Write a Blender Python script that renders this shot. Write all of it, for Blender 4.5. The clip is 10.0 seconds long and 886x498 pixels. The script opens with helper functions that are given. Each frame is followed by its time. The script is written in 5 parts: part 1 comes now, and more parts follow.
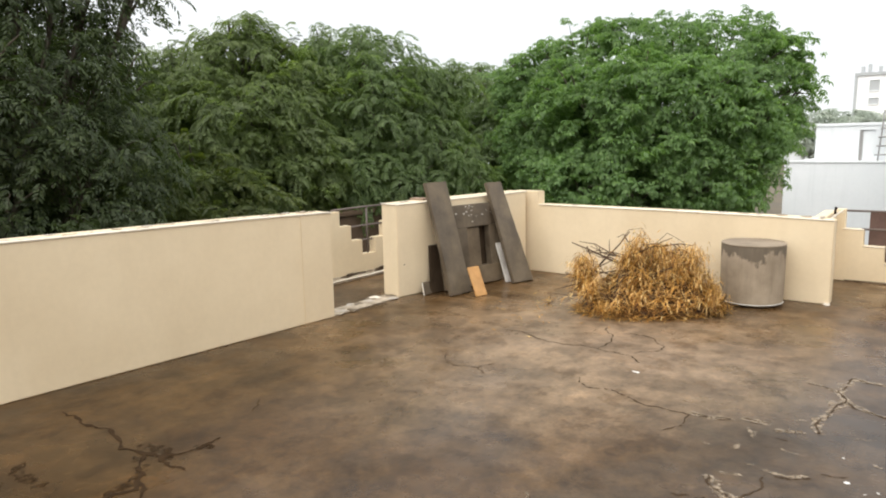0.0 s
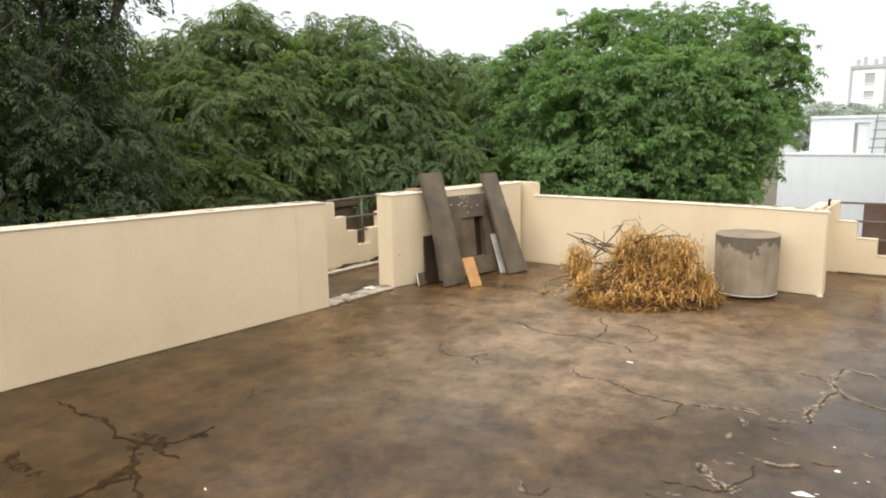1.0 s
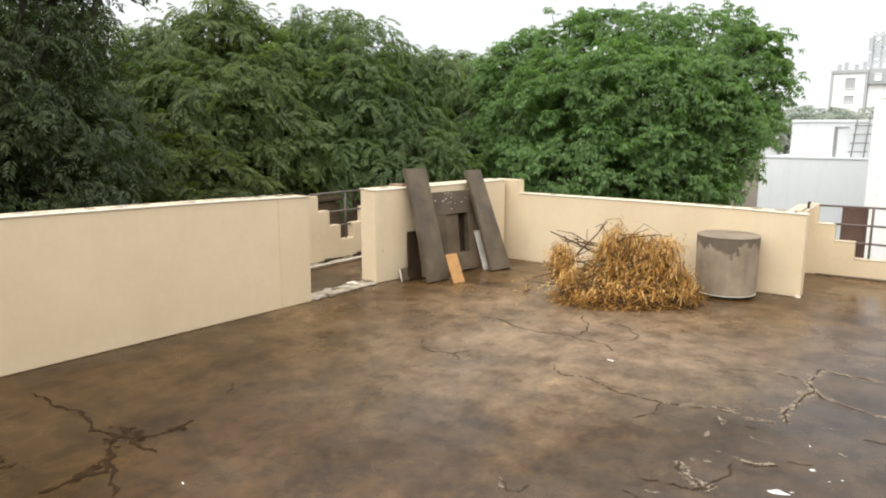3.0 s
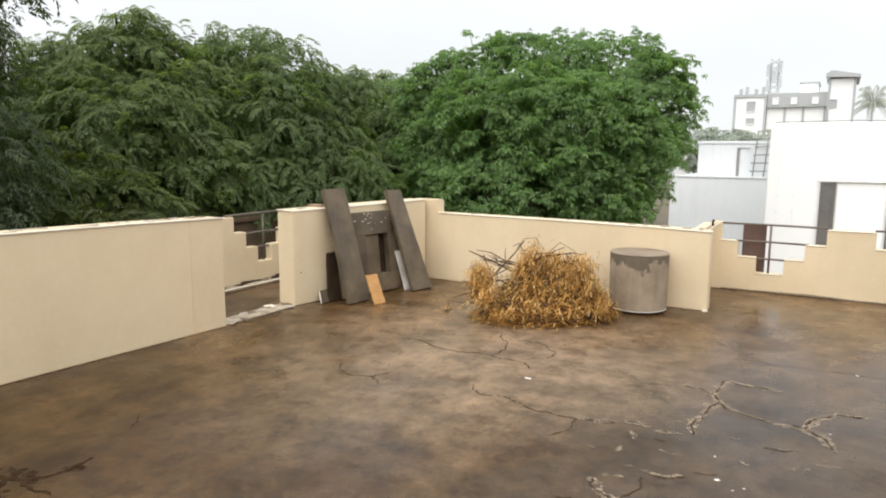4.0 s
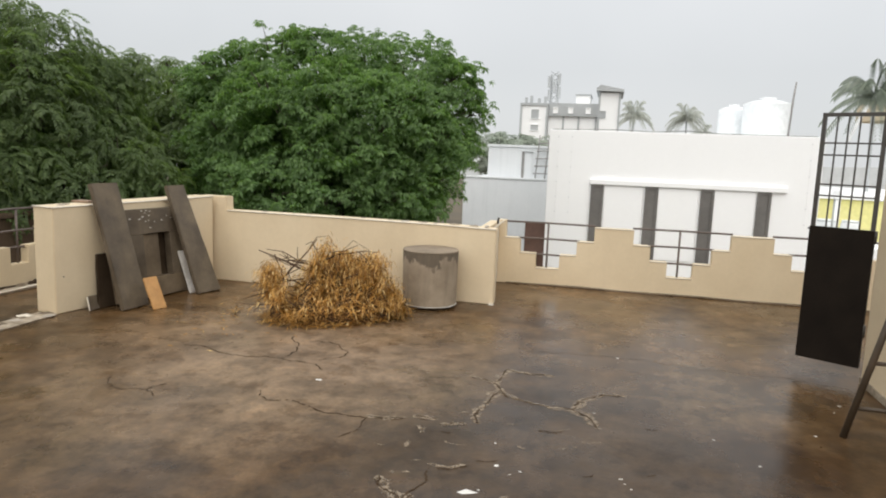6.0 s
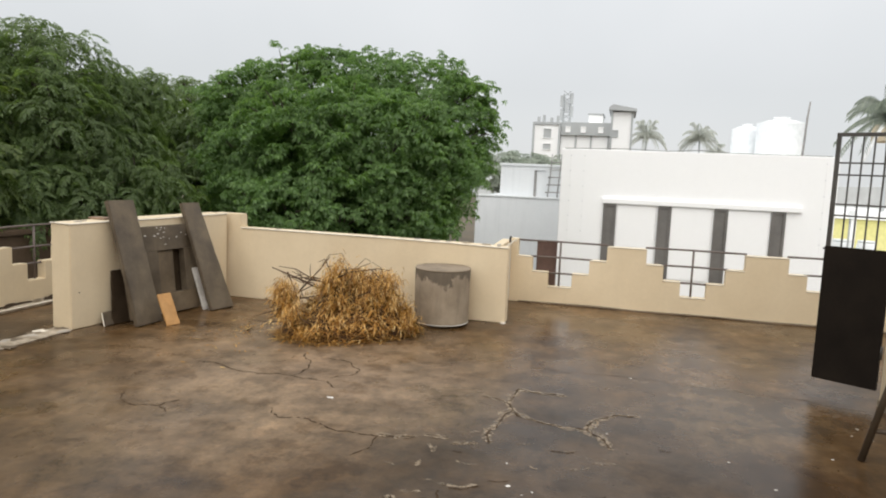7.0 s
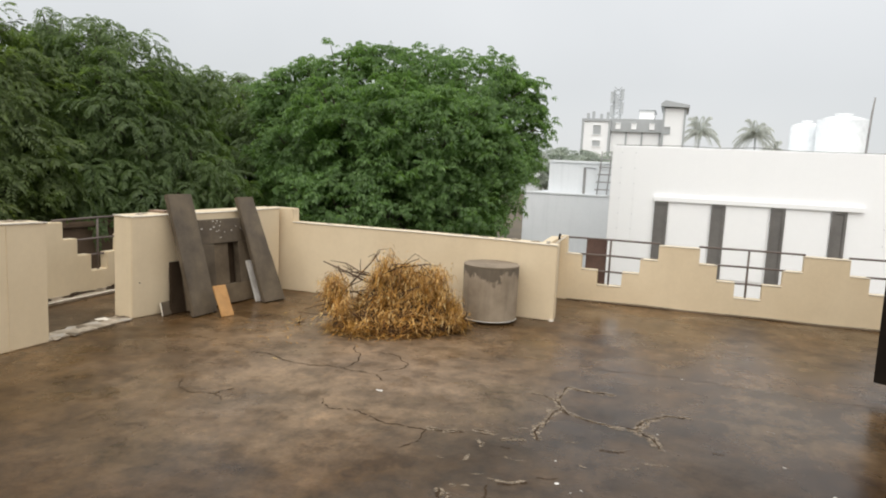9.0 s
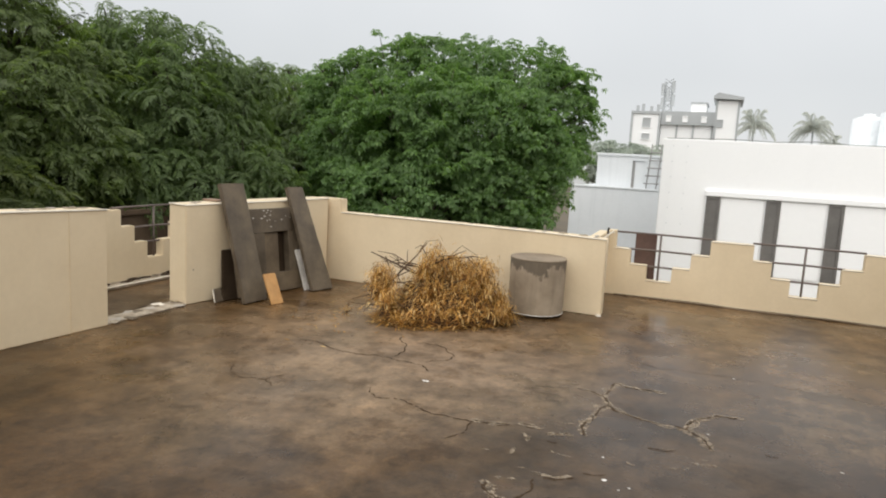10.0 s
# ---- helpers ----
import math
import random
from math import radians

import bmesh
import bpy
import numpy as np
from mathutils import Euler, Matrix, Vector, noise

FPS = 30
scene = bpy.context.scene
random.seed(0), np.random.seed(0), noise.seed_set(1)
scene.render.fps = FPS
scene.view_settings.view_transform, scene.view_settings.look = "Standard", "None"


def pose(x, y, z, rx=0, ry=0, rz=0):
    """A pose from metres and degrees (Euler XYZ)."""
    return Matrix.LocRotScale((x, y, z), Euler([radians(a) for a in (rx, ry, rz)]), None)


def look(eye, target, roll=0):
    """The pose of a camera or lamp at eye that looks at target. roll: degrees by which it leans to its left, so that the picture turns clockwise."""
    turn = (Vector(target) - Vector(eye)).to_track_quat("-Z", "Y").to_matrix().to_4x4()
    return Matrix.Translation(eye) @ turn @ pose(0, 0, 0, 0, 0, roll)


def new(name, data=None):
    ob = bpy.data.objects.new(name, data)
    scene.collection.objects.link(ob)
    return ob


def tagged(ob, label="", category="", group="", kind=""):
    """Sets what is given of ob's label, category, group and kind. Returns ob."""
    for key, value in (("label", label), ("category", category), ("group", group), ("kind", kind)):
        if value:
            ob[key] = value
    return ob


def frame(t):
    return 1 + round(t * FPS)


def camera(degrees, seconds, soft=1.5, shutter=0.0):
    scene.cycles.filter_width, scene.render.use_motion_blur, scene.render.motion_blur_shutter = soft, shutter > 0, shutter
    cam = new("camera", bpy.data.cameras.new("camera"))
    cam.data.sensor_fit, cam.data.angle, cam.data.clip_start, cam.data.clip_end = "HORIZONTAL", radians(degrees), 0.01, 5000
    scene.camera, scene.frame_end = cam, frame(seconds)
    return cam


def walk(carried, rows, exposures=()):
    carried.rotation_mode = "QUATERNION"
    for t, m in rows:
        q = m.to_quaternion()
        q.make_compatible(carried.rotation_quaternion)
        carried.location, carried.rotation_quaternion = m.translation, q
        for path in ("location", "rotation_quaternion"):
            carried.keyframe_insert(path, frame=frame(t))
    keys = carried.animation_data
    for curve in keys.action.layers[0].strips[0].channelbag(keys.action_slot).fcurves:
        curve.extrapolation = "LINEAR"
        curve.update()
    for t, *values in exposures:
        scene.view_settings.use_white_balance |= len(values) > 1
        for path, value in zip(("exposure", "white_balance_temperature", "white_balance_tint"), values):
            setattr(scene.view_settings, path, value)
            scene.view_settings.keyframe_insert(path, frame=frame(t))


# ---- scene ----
cam = camera(66.0, 10.0, soft=1.95)
walk(cam, [
    (0.0, pose(0.000, 0.000, 1.705, 81.13, 1.10, 37.87)),
    (0.5, pose(0.005, -0.003, 1.697, 80.77, 0.83, 37.82)),
    (1.0, pose(0.005, 0.000, 1.693, 80.44, 0.89, 37.51)),
    (1.5, pose(0.004, 0.000, 1.694, 80.27, 0.65, 37.37)),
    (2.0, pose(0.000, 0.003, 1.693, 80.07, 0.35, 36.86)),
    (3.5, pose(0.000, 0.006, 1.688, 80.19, -0.33, 36.20)),
    (3.8, pose(0.022, 0.030, 1.700, 80.76, -0.50, 35.34)),
    (4.0, pose(0.043, 0.055, 1.708, 81.70, -0.45, 30.02)),
    (4.2, pose(0.063, 0.090, 1.705, 81.29, -0.95, 23.07)),
    (4.5, pose(0.093, 0.143, 1.701, 80.21, -0.85, 17.32)),
    (4.7, pose(0.096, 0.146, 1.700, 80.07, -1.45, 15.03)),
    (5.0, pose(0.102, 0.152, 1.698, 80.72, -1.93, 13.99)),
    (5.5, pose(0.104, 0.163, 1.698, 81.22, -2.13, 13.55)),
    (7.0, pose(0.104, 0.152, 1.700, 83.43, -2.36, 14.68)),
    (7.5, pose(0.104, 0.144, 1.697, 83.43, -2.41, 15.50)),
    (8.0, pose(0.104, 0.136, 1.704, 83.31, -2.21, 15.78)),
    (8.5, pose(0.100, 0.137, 1.699, 83.22, -2.09, 16.05)),
    (9.0, pose(0.079, 0.127, 1.696, 82.97, -2.65, 18.60)),
    (9.5, pose(0.066, 0.114, 1.695, 82.57, -3.23, 20.28)),
    (10.0, pose(0.048, 0.120, 1.693, 82.12, -3.10, 22.38)),
], exposures=((0.0, 0.42), (3.6, 0.38), (4.1, 0.22), (4.6, -0.08), (5.5, -0.13), (7.5, -0.09), (10.0, -0.10)))

# ---- daylight: an overcast, rainy sky and a broad, weak sun behind the clouds ----
SUN_AZIMUTH, SUN_HEIGHT = 176.0, 54.0
world = bpy.data.worlds.new("overcast_sky")
scene.world = world
world.use_nodes = True
wn, wl = world.node_tree.nodes, world.node_tree.links
wn.clear()
w_out = wn.new("ShaderNodeOutputWorld")
w_bg = wn.new("ShaderNodeBackground")
w_sky = wn.new("ShaderNodeTexSky")
w_sky.sky_type, w_sky.sun_disc = "NISHITA", False
w_sky.sun_elevation, w_sky.sun_rotation = radians(SUN_HEIGHT), radians(SUN_AZIMUTH)
w_dim = wn.new("ShaderNodeMixRGB")
w_dim.blend_type, w_dim.inputs[0].default_value = "MULTIPLY", 1.0
w_dim.inputs[2].default_value = (0.08, 0.08, 0.08, 1)
w_co = wn.new("ShaderNodeTexCoord")
w_no = wn.new("ShaderNodeTexNoise")
w_no.inputs["Scale"].default_value, w_no.inputs["Detail"].default_value = 1.6, 4.0
w_cloud = wn.new("ShaderNodeValToRGB")
w_cloud.color_ramp.elements[0].position, w_cloud.color_ramp.elements[0].color = 0.3, (0.76, 0.785, 0.80, 1)
w_cloud.color_ramp.elements[1].position, w_cloud.color_ramp.elements[1].color = 0.75, (0.92, 0.93, 0.94, 1)
w_mix = wn.new("ShaderNodeMixRGB")
w_mix.inputs[0].default_value = 0.9
wl.new(w_co.outputs["Generated"], w_no.inputs["Vector"])
wl.new(w_no.outputs["Fac"], w_cloud.inputs[0])
wl.new(w_sky.outputs[0], w_dim.inputs[1])
wl.new(w_dim.outputs[0], w_mix.inputs[1])
wl.new(w_cloud.outputs[0], w_mix.inputs[2])
# an overcast sky is brighter overhead than at the horizon
w_sep = wn.new("ShaderNodeSeparateXYZ")
w_up = wn.new("ShaderNodeMapRange")
w_up.inputs["From Min"].default_value, w_up.inputs["From Max"].default_value = 0.12, 1.0
w_up.inputs["To Min"].default_value, w_up.inputs["To Max"].default_value = 1.0, 1.75
w_lift = wn.new("ShaderNodeVectorMath")
w_lift.operation = "SCALE"
wl.new(w_co.outputs["Generated"], w_sep.inputs[0])
wl.new(w_sep.outputs["Z"], w_up.inputs["Value"])
wl.new(w_mix.outputs[0], w_lift.inputs[0])
wl.new(w_up.outputs[0], w_lift.inputs["Scale"])
wl.new(w_lift.outputs[0], w_bg.inputs[0])
w_bg.inputs[1].default_value = 1.0
wl.new(w_bg.outputs[0], w_out.inputs[0])

sun = new("sun", bpy.data.lights.new("sun", "SUN"))
sun.data.energy, sun.data.angle, sun.data.color = 2.5, radians(90), (1.0, 0.94, 0.85)
SUN_DIR = Vector((math.sin(radians(SUN_AZIMUTH)) * math.cos(radians(SUN_HEIGHT)),
                  math.cos(radians(SUN_AZIMUTH)) * math.cos(radians(SUN_HEIGHT)), math.sin(radians(SUN_HEIGHT))))
sun.matrix_world = look(SUN_DIR * 40, (0, 0, 0))

# ---- materials ----


def nodes_of(name):
    m = bpy.data.materials.new(name)
    m.use_nodes = True
    return m, m.node_tree.nodes, m.node_tree.links, m.node_tree.nodes["Principled BSDF"]


def noise_node(n, l, scale, detail=6.0, rough=0.6, stretch=(1, 1, 1), space="Object"):
    co = n.new("ShaderNodeTexCoord")
    mp = n.new("ShaderNodeMapping")
    mp.inputs["Scale"].default_value = stretch
    t = n.new("ShaderNodeTexNoise")
    t.inputs["Scale"].default_value, t.inputs["Detail"].default_value, t.inputs["Roughness"].default_value = scale, detail, rough
    l.new(co.outputs[space], mp.inputs[0])
    l.new(mp.outputs[0], t.inputs["Vector"])
    return t


def ramp(n, l, source, stops):
    r = n.new("ShaderNodeValToRGB")
    e = r.color_ramp.elements
    while len(e) < len(stops):
        e.new(0.5)
    for k, (p, c) in enumerate(stops):
        e[k].position = p
        e[k].color = (*c, 1) if len(c) == 3 else c
    l.new(source, r.inputs[0])
    return r


def mix(n, l, fac, a, b, kind="MIX"):
    m = n.new("ShaderNodeMixRGB")
    m.blend_type = kind
    for slot, v in zip((0, 1, 2), (fac, a, b)):
        if isinstance(v, (int, float)):
            m.inputs[slot].default_value = v
        elif isinstance(v, tuple):
            m.inputs[slot].default_value = (*v, 1)
        else:
            l.new(v, m.inputs[slot])
    return m.outputs[0]


def bump(n, l, b, height, strength, distance):
    k = n.new("ShaderNodeBump")
    k.inputs["Strength"].default_value, k.inputs["Distance"].default_value = strength, distance
    l.new(height, k.inputs["Height"])
    l.new(k.outputs[0], b.inputs["Normal"])


def surface(name, low, high, rough=0.8, metal=0.0, big=1.2, fine=40.0, relief=0.25, streak=0.0, stain=None, rough_var=0.1, grain=0.86):
    """A weathered surface: two scales of colour, fine relief, and where wanted dark runs of water down it."""
    m, n, l, b = nodes_of(name)
    t1 = noise_node(n, l, big, 5)
    t2 = noise_node(n, l, fine, 4)
    c = ramp(n, l, t1.outputs["Fac"], ((0.32, low), (0.68, high))).outputs[0]
    g = ramp(n, l, t2.outputs["Fac"], ((0.3, (grain,) * 3), (0.7, (1.0,) * 3))).outputs[0]
    c = mix(n, l, 1.0, c, g, "MULTIPLY")
    if streak:
        t3 = noise_node(n, l, 5.0, 5, 0.65, (1, 1, 0.06))
        f = ramp(n, l, t3.outputs["Fac"], ((0.52, (0, 0, 0)), (0.78, (streak,) * 3))).outputs[0]
        c = mix(n, l, f, c, stain or tuple(v * 0.4 for v in low))
    l.new(c, b.inputs["Base Color"])
    b.inputs["Metallic"].default_value = metal
    r = ramp(n, l, t1.outputs["Fac"], ((0.3, (max(0.02, rough - rough_var),) * 3), (0.7, (min(1, rough + rough_var),) * 3)))
    l.new(r.outputs[0], b.inputs["Roughness"])
    bump(n, l, b, t2.outputs["Fac"], relief, 0.004)
    return m


CREAM = surface("cream_wall_paint", (0.65, 0.530, 0.360), (0.73, 0.609, 0.427), 0.6, streak=0.10, stain=(0.46, 0.37, 0.26), big=1.1, fine=22, relief=0.10, grain=0.96)
EDGE = surface("worn_pale_edge_paint", (0.72, 0.65, 0.54), (0.82, 0.76, 0.66), 0.7, big=3, fine=30, relief=0.2)
MORTAR = surface("broken_mortar", (0.22, 0.175, 0.12), (0.52, 0.44, 0.34), 0.85, big=9, fine=60, relief=0.6, grain=0.7)
WHITE = surface("white_facade_paint", (0.92, 0.93, 0.945), (0.94, 0.95, 0.96), 0.75, streak=0.07, stain=(0.74, 0.75, 0.76), big=0.5, fine=12, grain=0.985, relief=0.05)
GREY_PAINT = surface("pale_grey_paint", (0.68, 0.71, 0.73), (0.76, 0.78, 0.80), 0.8, streak=0.2, stain=(0.40, 0.43, 0.45), big=0.5, fine=12, relief=0.05, grain=0.97)
# PALE_FAR, HAZY and DARK_FAR have distance haze lightened into their paint
PALE_FAR = surface("hazed_pale_paint", (0.89, 0.90, 0.91), (0.92, 0.93, 0.93), 0.85, big=0.3, fine=4, relief=0.05, grain=0.98)
# near-black: paints recess and gap shade, also colours the dark kerb lumps
SHADE_KERB_CEMENT = surface("shade_and_kerb_cement", (0.030, 0.020, 0.012), (0.062, 0.043, 0.028), 0.85, big=3, fine=50)
HAZY = surface("painted_haze_distance", (0.62, 0.65, 0.66), (0.70, 0.72, 0.73), 1.0, big=0.03, fine=0.5, relief=0.0)
DARK_FAR = surface("hazed_grey_trim", (0.40, 0.42, 0.43), (0.46, 0.48, 0.49), 0.85, big=0.3, fine=4, relief=0.05, grain=0.97)
POLE_GREY = surface("grey_weathered_pole", (0.25, 0.245, 0.24), (0.34, 0.33, 0.32), 0.8, big=3, fine=30)
WINDOW_DARK = surface("dark_window_panel", (0.13, 0.125, 0.12), (0.19, 0.18, 0.17), 0.45, big=1.5, fine=20)
STONE = surface("dark_cement_slab", (0.056, 0.040, 0.025), (0.165, 0.128, 0.085), 0.60, big=3.2, fine=60, relief=0.5, rough_var=0.2, streak=0.45, stain=(0.040, 0.029, 0.018))
STONE_B = surface("brown_grey_cement", (0.085, 0.060, 0.035), (0.190, 0.142, 0.090), 0.65, big=3.5, fine=60, relief=0.5, streak=0.3, stain=(0.06, 0.043, 0.026))
CONCRETE = surface("weathered_concrete", (0.34, 0.30, 0.25), (0.44, 0.39, 0.33), 0.8, big=3, fine=55, relief=0.5, streak=0.5, stain=(0.26, 0.23, 0.19))
LID = surface("stained_lid_concrete", (0.17, 0.132, 0.092), (0.30, 0.24, 0.175), 0.85, big=4, fine=50, relief=0.5)
RAIL = surface("brown_grey_rail_paint", (0.105, 0.080, 0.070), (0.165, 0.130, 0.112), 0.55, big=6, fine=60)
BLACK = surface("dark_iron_paint", (0.013, 0.010, 0.008), (0.022, 0.017, 0.013), 0.7, big=3, fine=60, relief=0.15, rough_var=0.1)
GRILLE = surface("grille_iron_paint", (0.06, 0.055, 0.05), (0.09, 0.085, 0.075), 0.45, big=4, fine=60)
RUST = surface("rust_brown_sheet", (0.085, 0.048, 0.038), (0.14, 0.08, 0.062), 0.6, big=5, fine=40)
LADDER = surface("brown_ladder_paint", (0.045, 0.032, 0.020), (0.10, 0.07, 0.045), 0.5, big=5, fine=50)
LADDER_WOOD = surface("weathered_plank", (0.20, 0.13, 0.085), (0.34, 0.24, 0.17), 0.8, big=6, fine=50)
PLY = surface("orange_plywood", (0.40, 0.20, 0.062), (0.56, 0.31, 0.115), 0.6, big=7, fine=40, streak=0.5, stain=(0.33, 0.19, 0.08))
CHALK = surface("chalk_white_board", (0.46, 0.43, 0.39), (0.66, 0.63, 0.59), 0.6, big=5, fine=40, streak=0.4, stain=(0.34, 0.31, 0.27))
TANK = surface("white_tank_plastic", (0.82, 0.86, 0.88), (0.88, 0.90, 0.91), 0.4, big=1, fine=8)
YELLOW = surface("yellow_wall_paint", (0.74, 0.70, 0.28), (0.82, 0.78, 0.38), 0.8, big=1, fine=10)
BARK = surface("tree_bark", (0.05, 0.04, 0.03), (0.12, 0.10, 0.075), 0.9, big=5, fine=30, relief=0.8)
TWIG = surface("dry_twig", (0.046, 0.025, 0.012), (0.110, 0.062, 0.033), 0.85, big=8, fine=50)
EARTH = surface("damp_earth", (0.09, 0.075, 0.05), (0.15, 0.12, 0.08), 0.9, big=0.25, fine=4)
BROWN_WALL = surface("brown_plaster", (0.085, 0.052, 0.030), (0.145, 0.095, 0.058), 0.85, big=1.0, fine=15, streak=0.3)
CRACK_DARK = surface("crack_dirt", (0.020, 0.011, 0.005), (0.044, 0.026, 0.013), 0.98, big=9, fine=60)
CRACK_MID = surface("fine_crack_dirt", (0.044, 0.029, 0.018), (0.080, 0.055, 0.036), 0.95, big=9, fine=60)

for m in (CRACK_DARK, CRACK_MID, SHADE_KERB_CEMENT, BLACK):
    m.node_tree.nodes["Principled BSDF"].inputs["Specular IOR Level"].default_value = 0.08


def flaking(name, low, high):
    """A thin skin of lime and worn cement that has flaked away in places, so that the floor shows through."""
    m, n, l, b = nodes_of(name)
    t1 = noise_node(n, l, 11, 6, 0.7)
    t2 = noise_node(n, l, 19, 7, 0.75)
    l.new(ramp(n, l, t1.outputs["Fac"], ((0.35, low), (0.65, high))).outputs[0], b.inputs["Base Color"])
    b.inputs["Roughness"].default_value = 0.5
    l.new(ramp(n, l, t2.outputs["Fac"], ((0.41, (0.0,) * 3), (0.57, (0.82,) * 3))).outputs[0], b.inputs["Alpha"])
    return m


CRACK_PALE = flaking("flaking_pale_cement", (0.19, 0.142, 0.092), (0.37, 0.29, 0.205))
DIRT = flaking("brown_dirt_smear", (0.014, 0.007, 0.002), (0.034, 0.018, 0.007))
DIRT.node_tree.nodes["Principled BSDF"].inputs["Specular IOR Level"].default_value = 0.08
CHIP = surface("white_paint_chip", (0.70, 0.68, 0.64), (0.82, 0.80, 0.77), 0.7, big=9, fine=60)


def wet_floor():
    """Old cement screed, rain-wet: brown and grey patches, algae, a film of water that is thicker in the hollows."""
    m, n, l, b = nodes_of("wet_cement_screed")
    big = noise_node(n, l, 0.42, 7, 0.62)
    mid = noise_node(n, l, 1.3, 8, 0.68)
    lo = noise_node(n, l, 3.2, 8, 0.72)
    fine = noise_node(n, l, 26, 5, 0.7)
    c = ramp(n, l, big.outputs["Fac"], ((0.36, (0.066, 0.036, 0.013)), (0.48, (0.102, 0.059, 0.024)), (0.60, (0.142, 0.088, 0.042)))).outputs[0]
    f2 = ramp(n, l, lo.outputs["Fac"], ((0.50, (0, 0, 0)), (0.60, (0.38,) * 3))).outputs[0]
    f3 = ramp(n, l, lo.outputs["Fac"], ((0.38, (0.55,) * 3), (0.46, (0, 0, 0)))).outputs[0]
    c = mix(n, l, f3, c, (0.046, 0.027, 0.013))
    c = mix(n, l, f2, c, (0.205, 0.145, 0.090))
    f = ramp(n, l, mid.outputs["Fac"], ((0.48, (0, 0, 0)), (0.60, (0.60,) * 3))).outputs[0]
    c = mix(n, l, f, c, (0.056, 0.037, 0.024))
    co = n.new("ShaderNodeTexCoord")
    warp = n.new("ShaderNodeTexNoise")
    warp.inputs["Scale"].default_value, warp.inputs["Detail"].default_value = 0.9, 6.0
    l.new(co.outputs["Object"], warp.inputs["Vector"])
    shifted = n.new("ShaderNodeMixRGB")
    shifted.blend_type, shifted.inputs[0].default_value = "LINEAR_LIGHT", 0.55
    l.new(co.outputs["Object"], shifted.inputs[1])
    l.new(warp.outputs["Color"], shifted.inputs[2])
    # old stains: brown dirt by the long wall, grey algae where the water stands, paler scoured cement by the corner;
    # and a painted dark reflection by the house
    for (x, y), r, colour, most in STAINS_AND_REFLECTION:
        d = n.new("ShaderNodeVectorMath")
        d.operation = "DISTANCE"
        l.new(shifted.outputs[0], d.inputs[0])
        d.inputs[1].default_value = (x, y, 0)
        f = ramp(n, l, d.outputs["Value"], ((0.0, (most,) * 3), (min(1.0, r * 0.33), (most * 0.75,) * 3), (min(1.0, r * 0.66), (0, 0, 0))))
        if r > 1.4:
            k = n.new("ShaderNodeMath")
            k.operation = "MULTIPLY"
            l.new(d.outputs["Value"], k.inputs[0])
            k.inputs[1].default_value = 0.3
            l.new(k.outputs[0], f.inputs[0])
            for e, p in zip(f.color_ramp.elements, (0.0, r * 0.14, r * 0.3)):
                e.position = p
        c = mix(n, l, f.outputs[0], c, colour)
    flow = noise_node(n, l, 1.5, 9, 0.66, (1.0, 1.2, 1))
    f4 = ramp(n, l, flow.outputs["Fac"], ((0.38, (0.68,) * 3), (0.5, (1.0,) * 3), (0.62, (1.25,) * 3))).outputs[0]
    c = mix(n, l, 1.0, c, f4, "MULTIPLY")
    blotch = noise_node(n, l, 6.0, 8, 0.70, (1.3, 0.85, 1))
    f5 = ramp(n, l, blotch.outputs["Fac"], ((0.38, (0.74,) * 3), (0.5, (1.0,) * 3), (0.63, (1.22,) * 3))).outputs[0]
    c = mix(n, l, 1.0, c, f5, "MULTIPLY")
    spots = noise_node(n, l, 2.6, 9, 0.74, (1.0, 1.0, 1))
    f6 = ramp(n, l, spots.outputs["Fac"], ((0.41, (0.70, 0.66, 0.60)), (0.47, (1.0,) * 3), (0.56, (1.0,) * 3), (0.62, (1.24, 1.2, 1.15)))).outputs[0]
    c = mix(n, l, 1.0, c, f6, "MULTIPLY")
    g = ramp(n, l, fine.outputs["Fac"], ((0.3, (0.84, 0.81, 0.76)), (0.7, (1.05, 1.0, 0.93)))).outputs[0]
    c = mix(n, l, 1.0, c, g, "MULTIPLY")
    l.new(c, b.inputs["Base Color"])
    b.inputs["Specular IOR Level"].default_value = 0.23
    puddle = noise_node(n, l, 0.7, 7, 0.65)
    r = ramp(n, l, puddle.outputs["Fac"], ((0.40, (0.17,) * 3), (0.58, (0.46,) * 3)))
    d = n.new("ShaderNodeVectorMath")
    d.operation = "DISTANCE"
    l.new(shifted.outputs[0], d.inputs[0])
    d.inputs[1].default_value = (0.8, 5.9, 0)
    k = n.new("ShaderNodeMath")
    k.operation = "MULTIPLY"
    l.new(d.outputs["Value"], k.inputs[0])
    k.inputs[1].default_value = 0.3
    film = ramp(n, l, k.outputs[0], ((0.3, (0.8,) * 3), (0.72, (0, 0, 0)))).outputs[0]
    l.new(mix(n, l, film, r.outputs[0], (0.25, 0.25, 0.25)), b.inputs["Roughness"])
    h = mix(n, l, 0.35, mid.outputs["Fac"], fine.outputs["Fac"])
    h = mix(n, l, film, h, (0.5, 0.5, 0.5))
    bump(n, l, b, h, 0.28, 0.012)
    return m


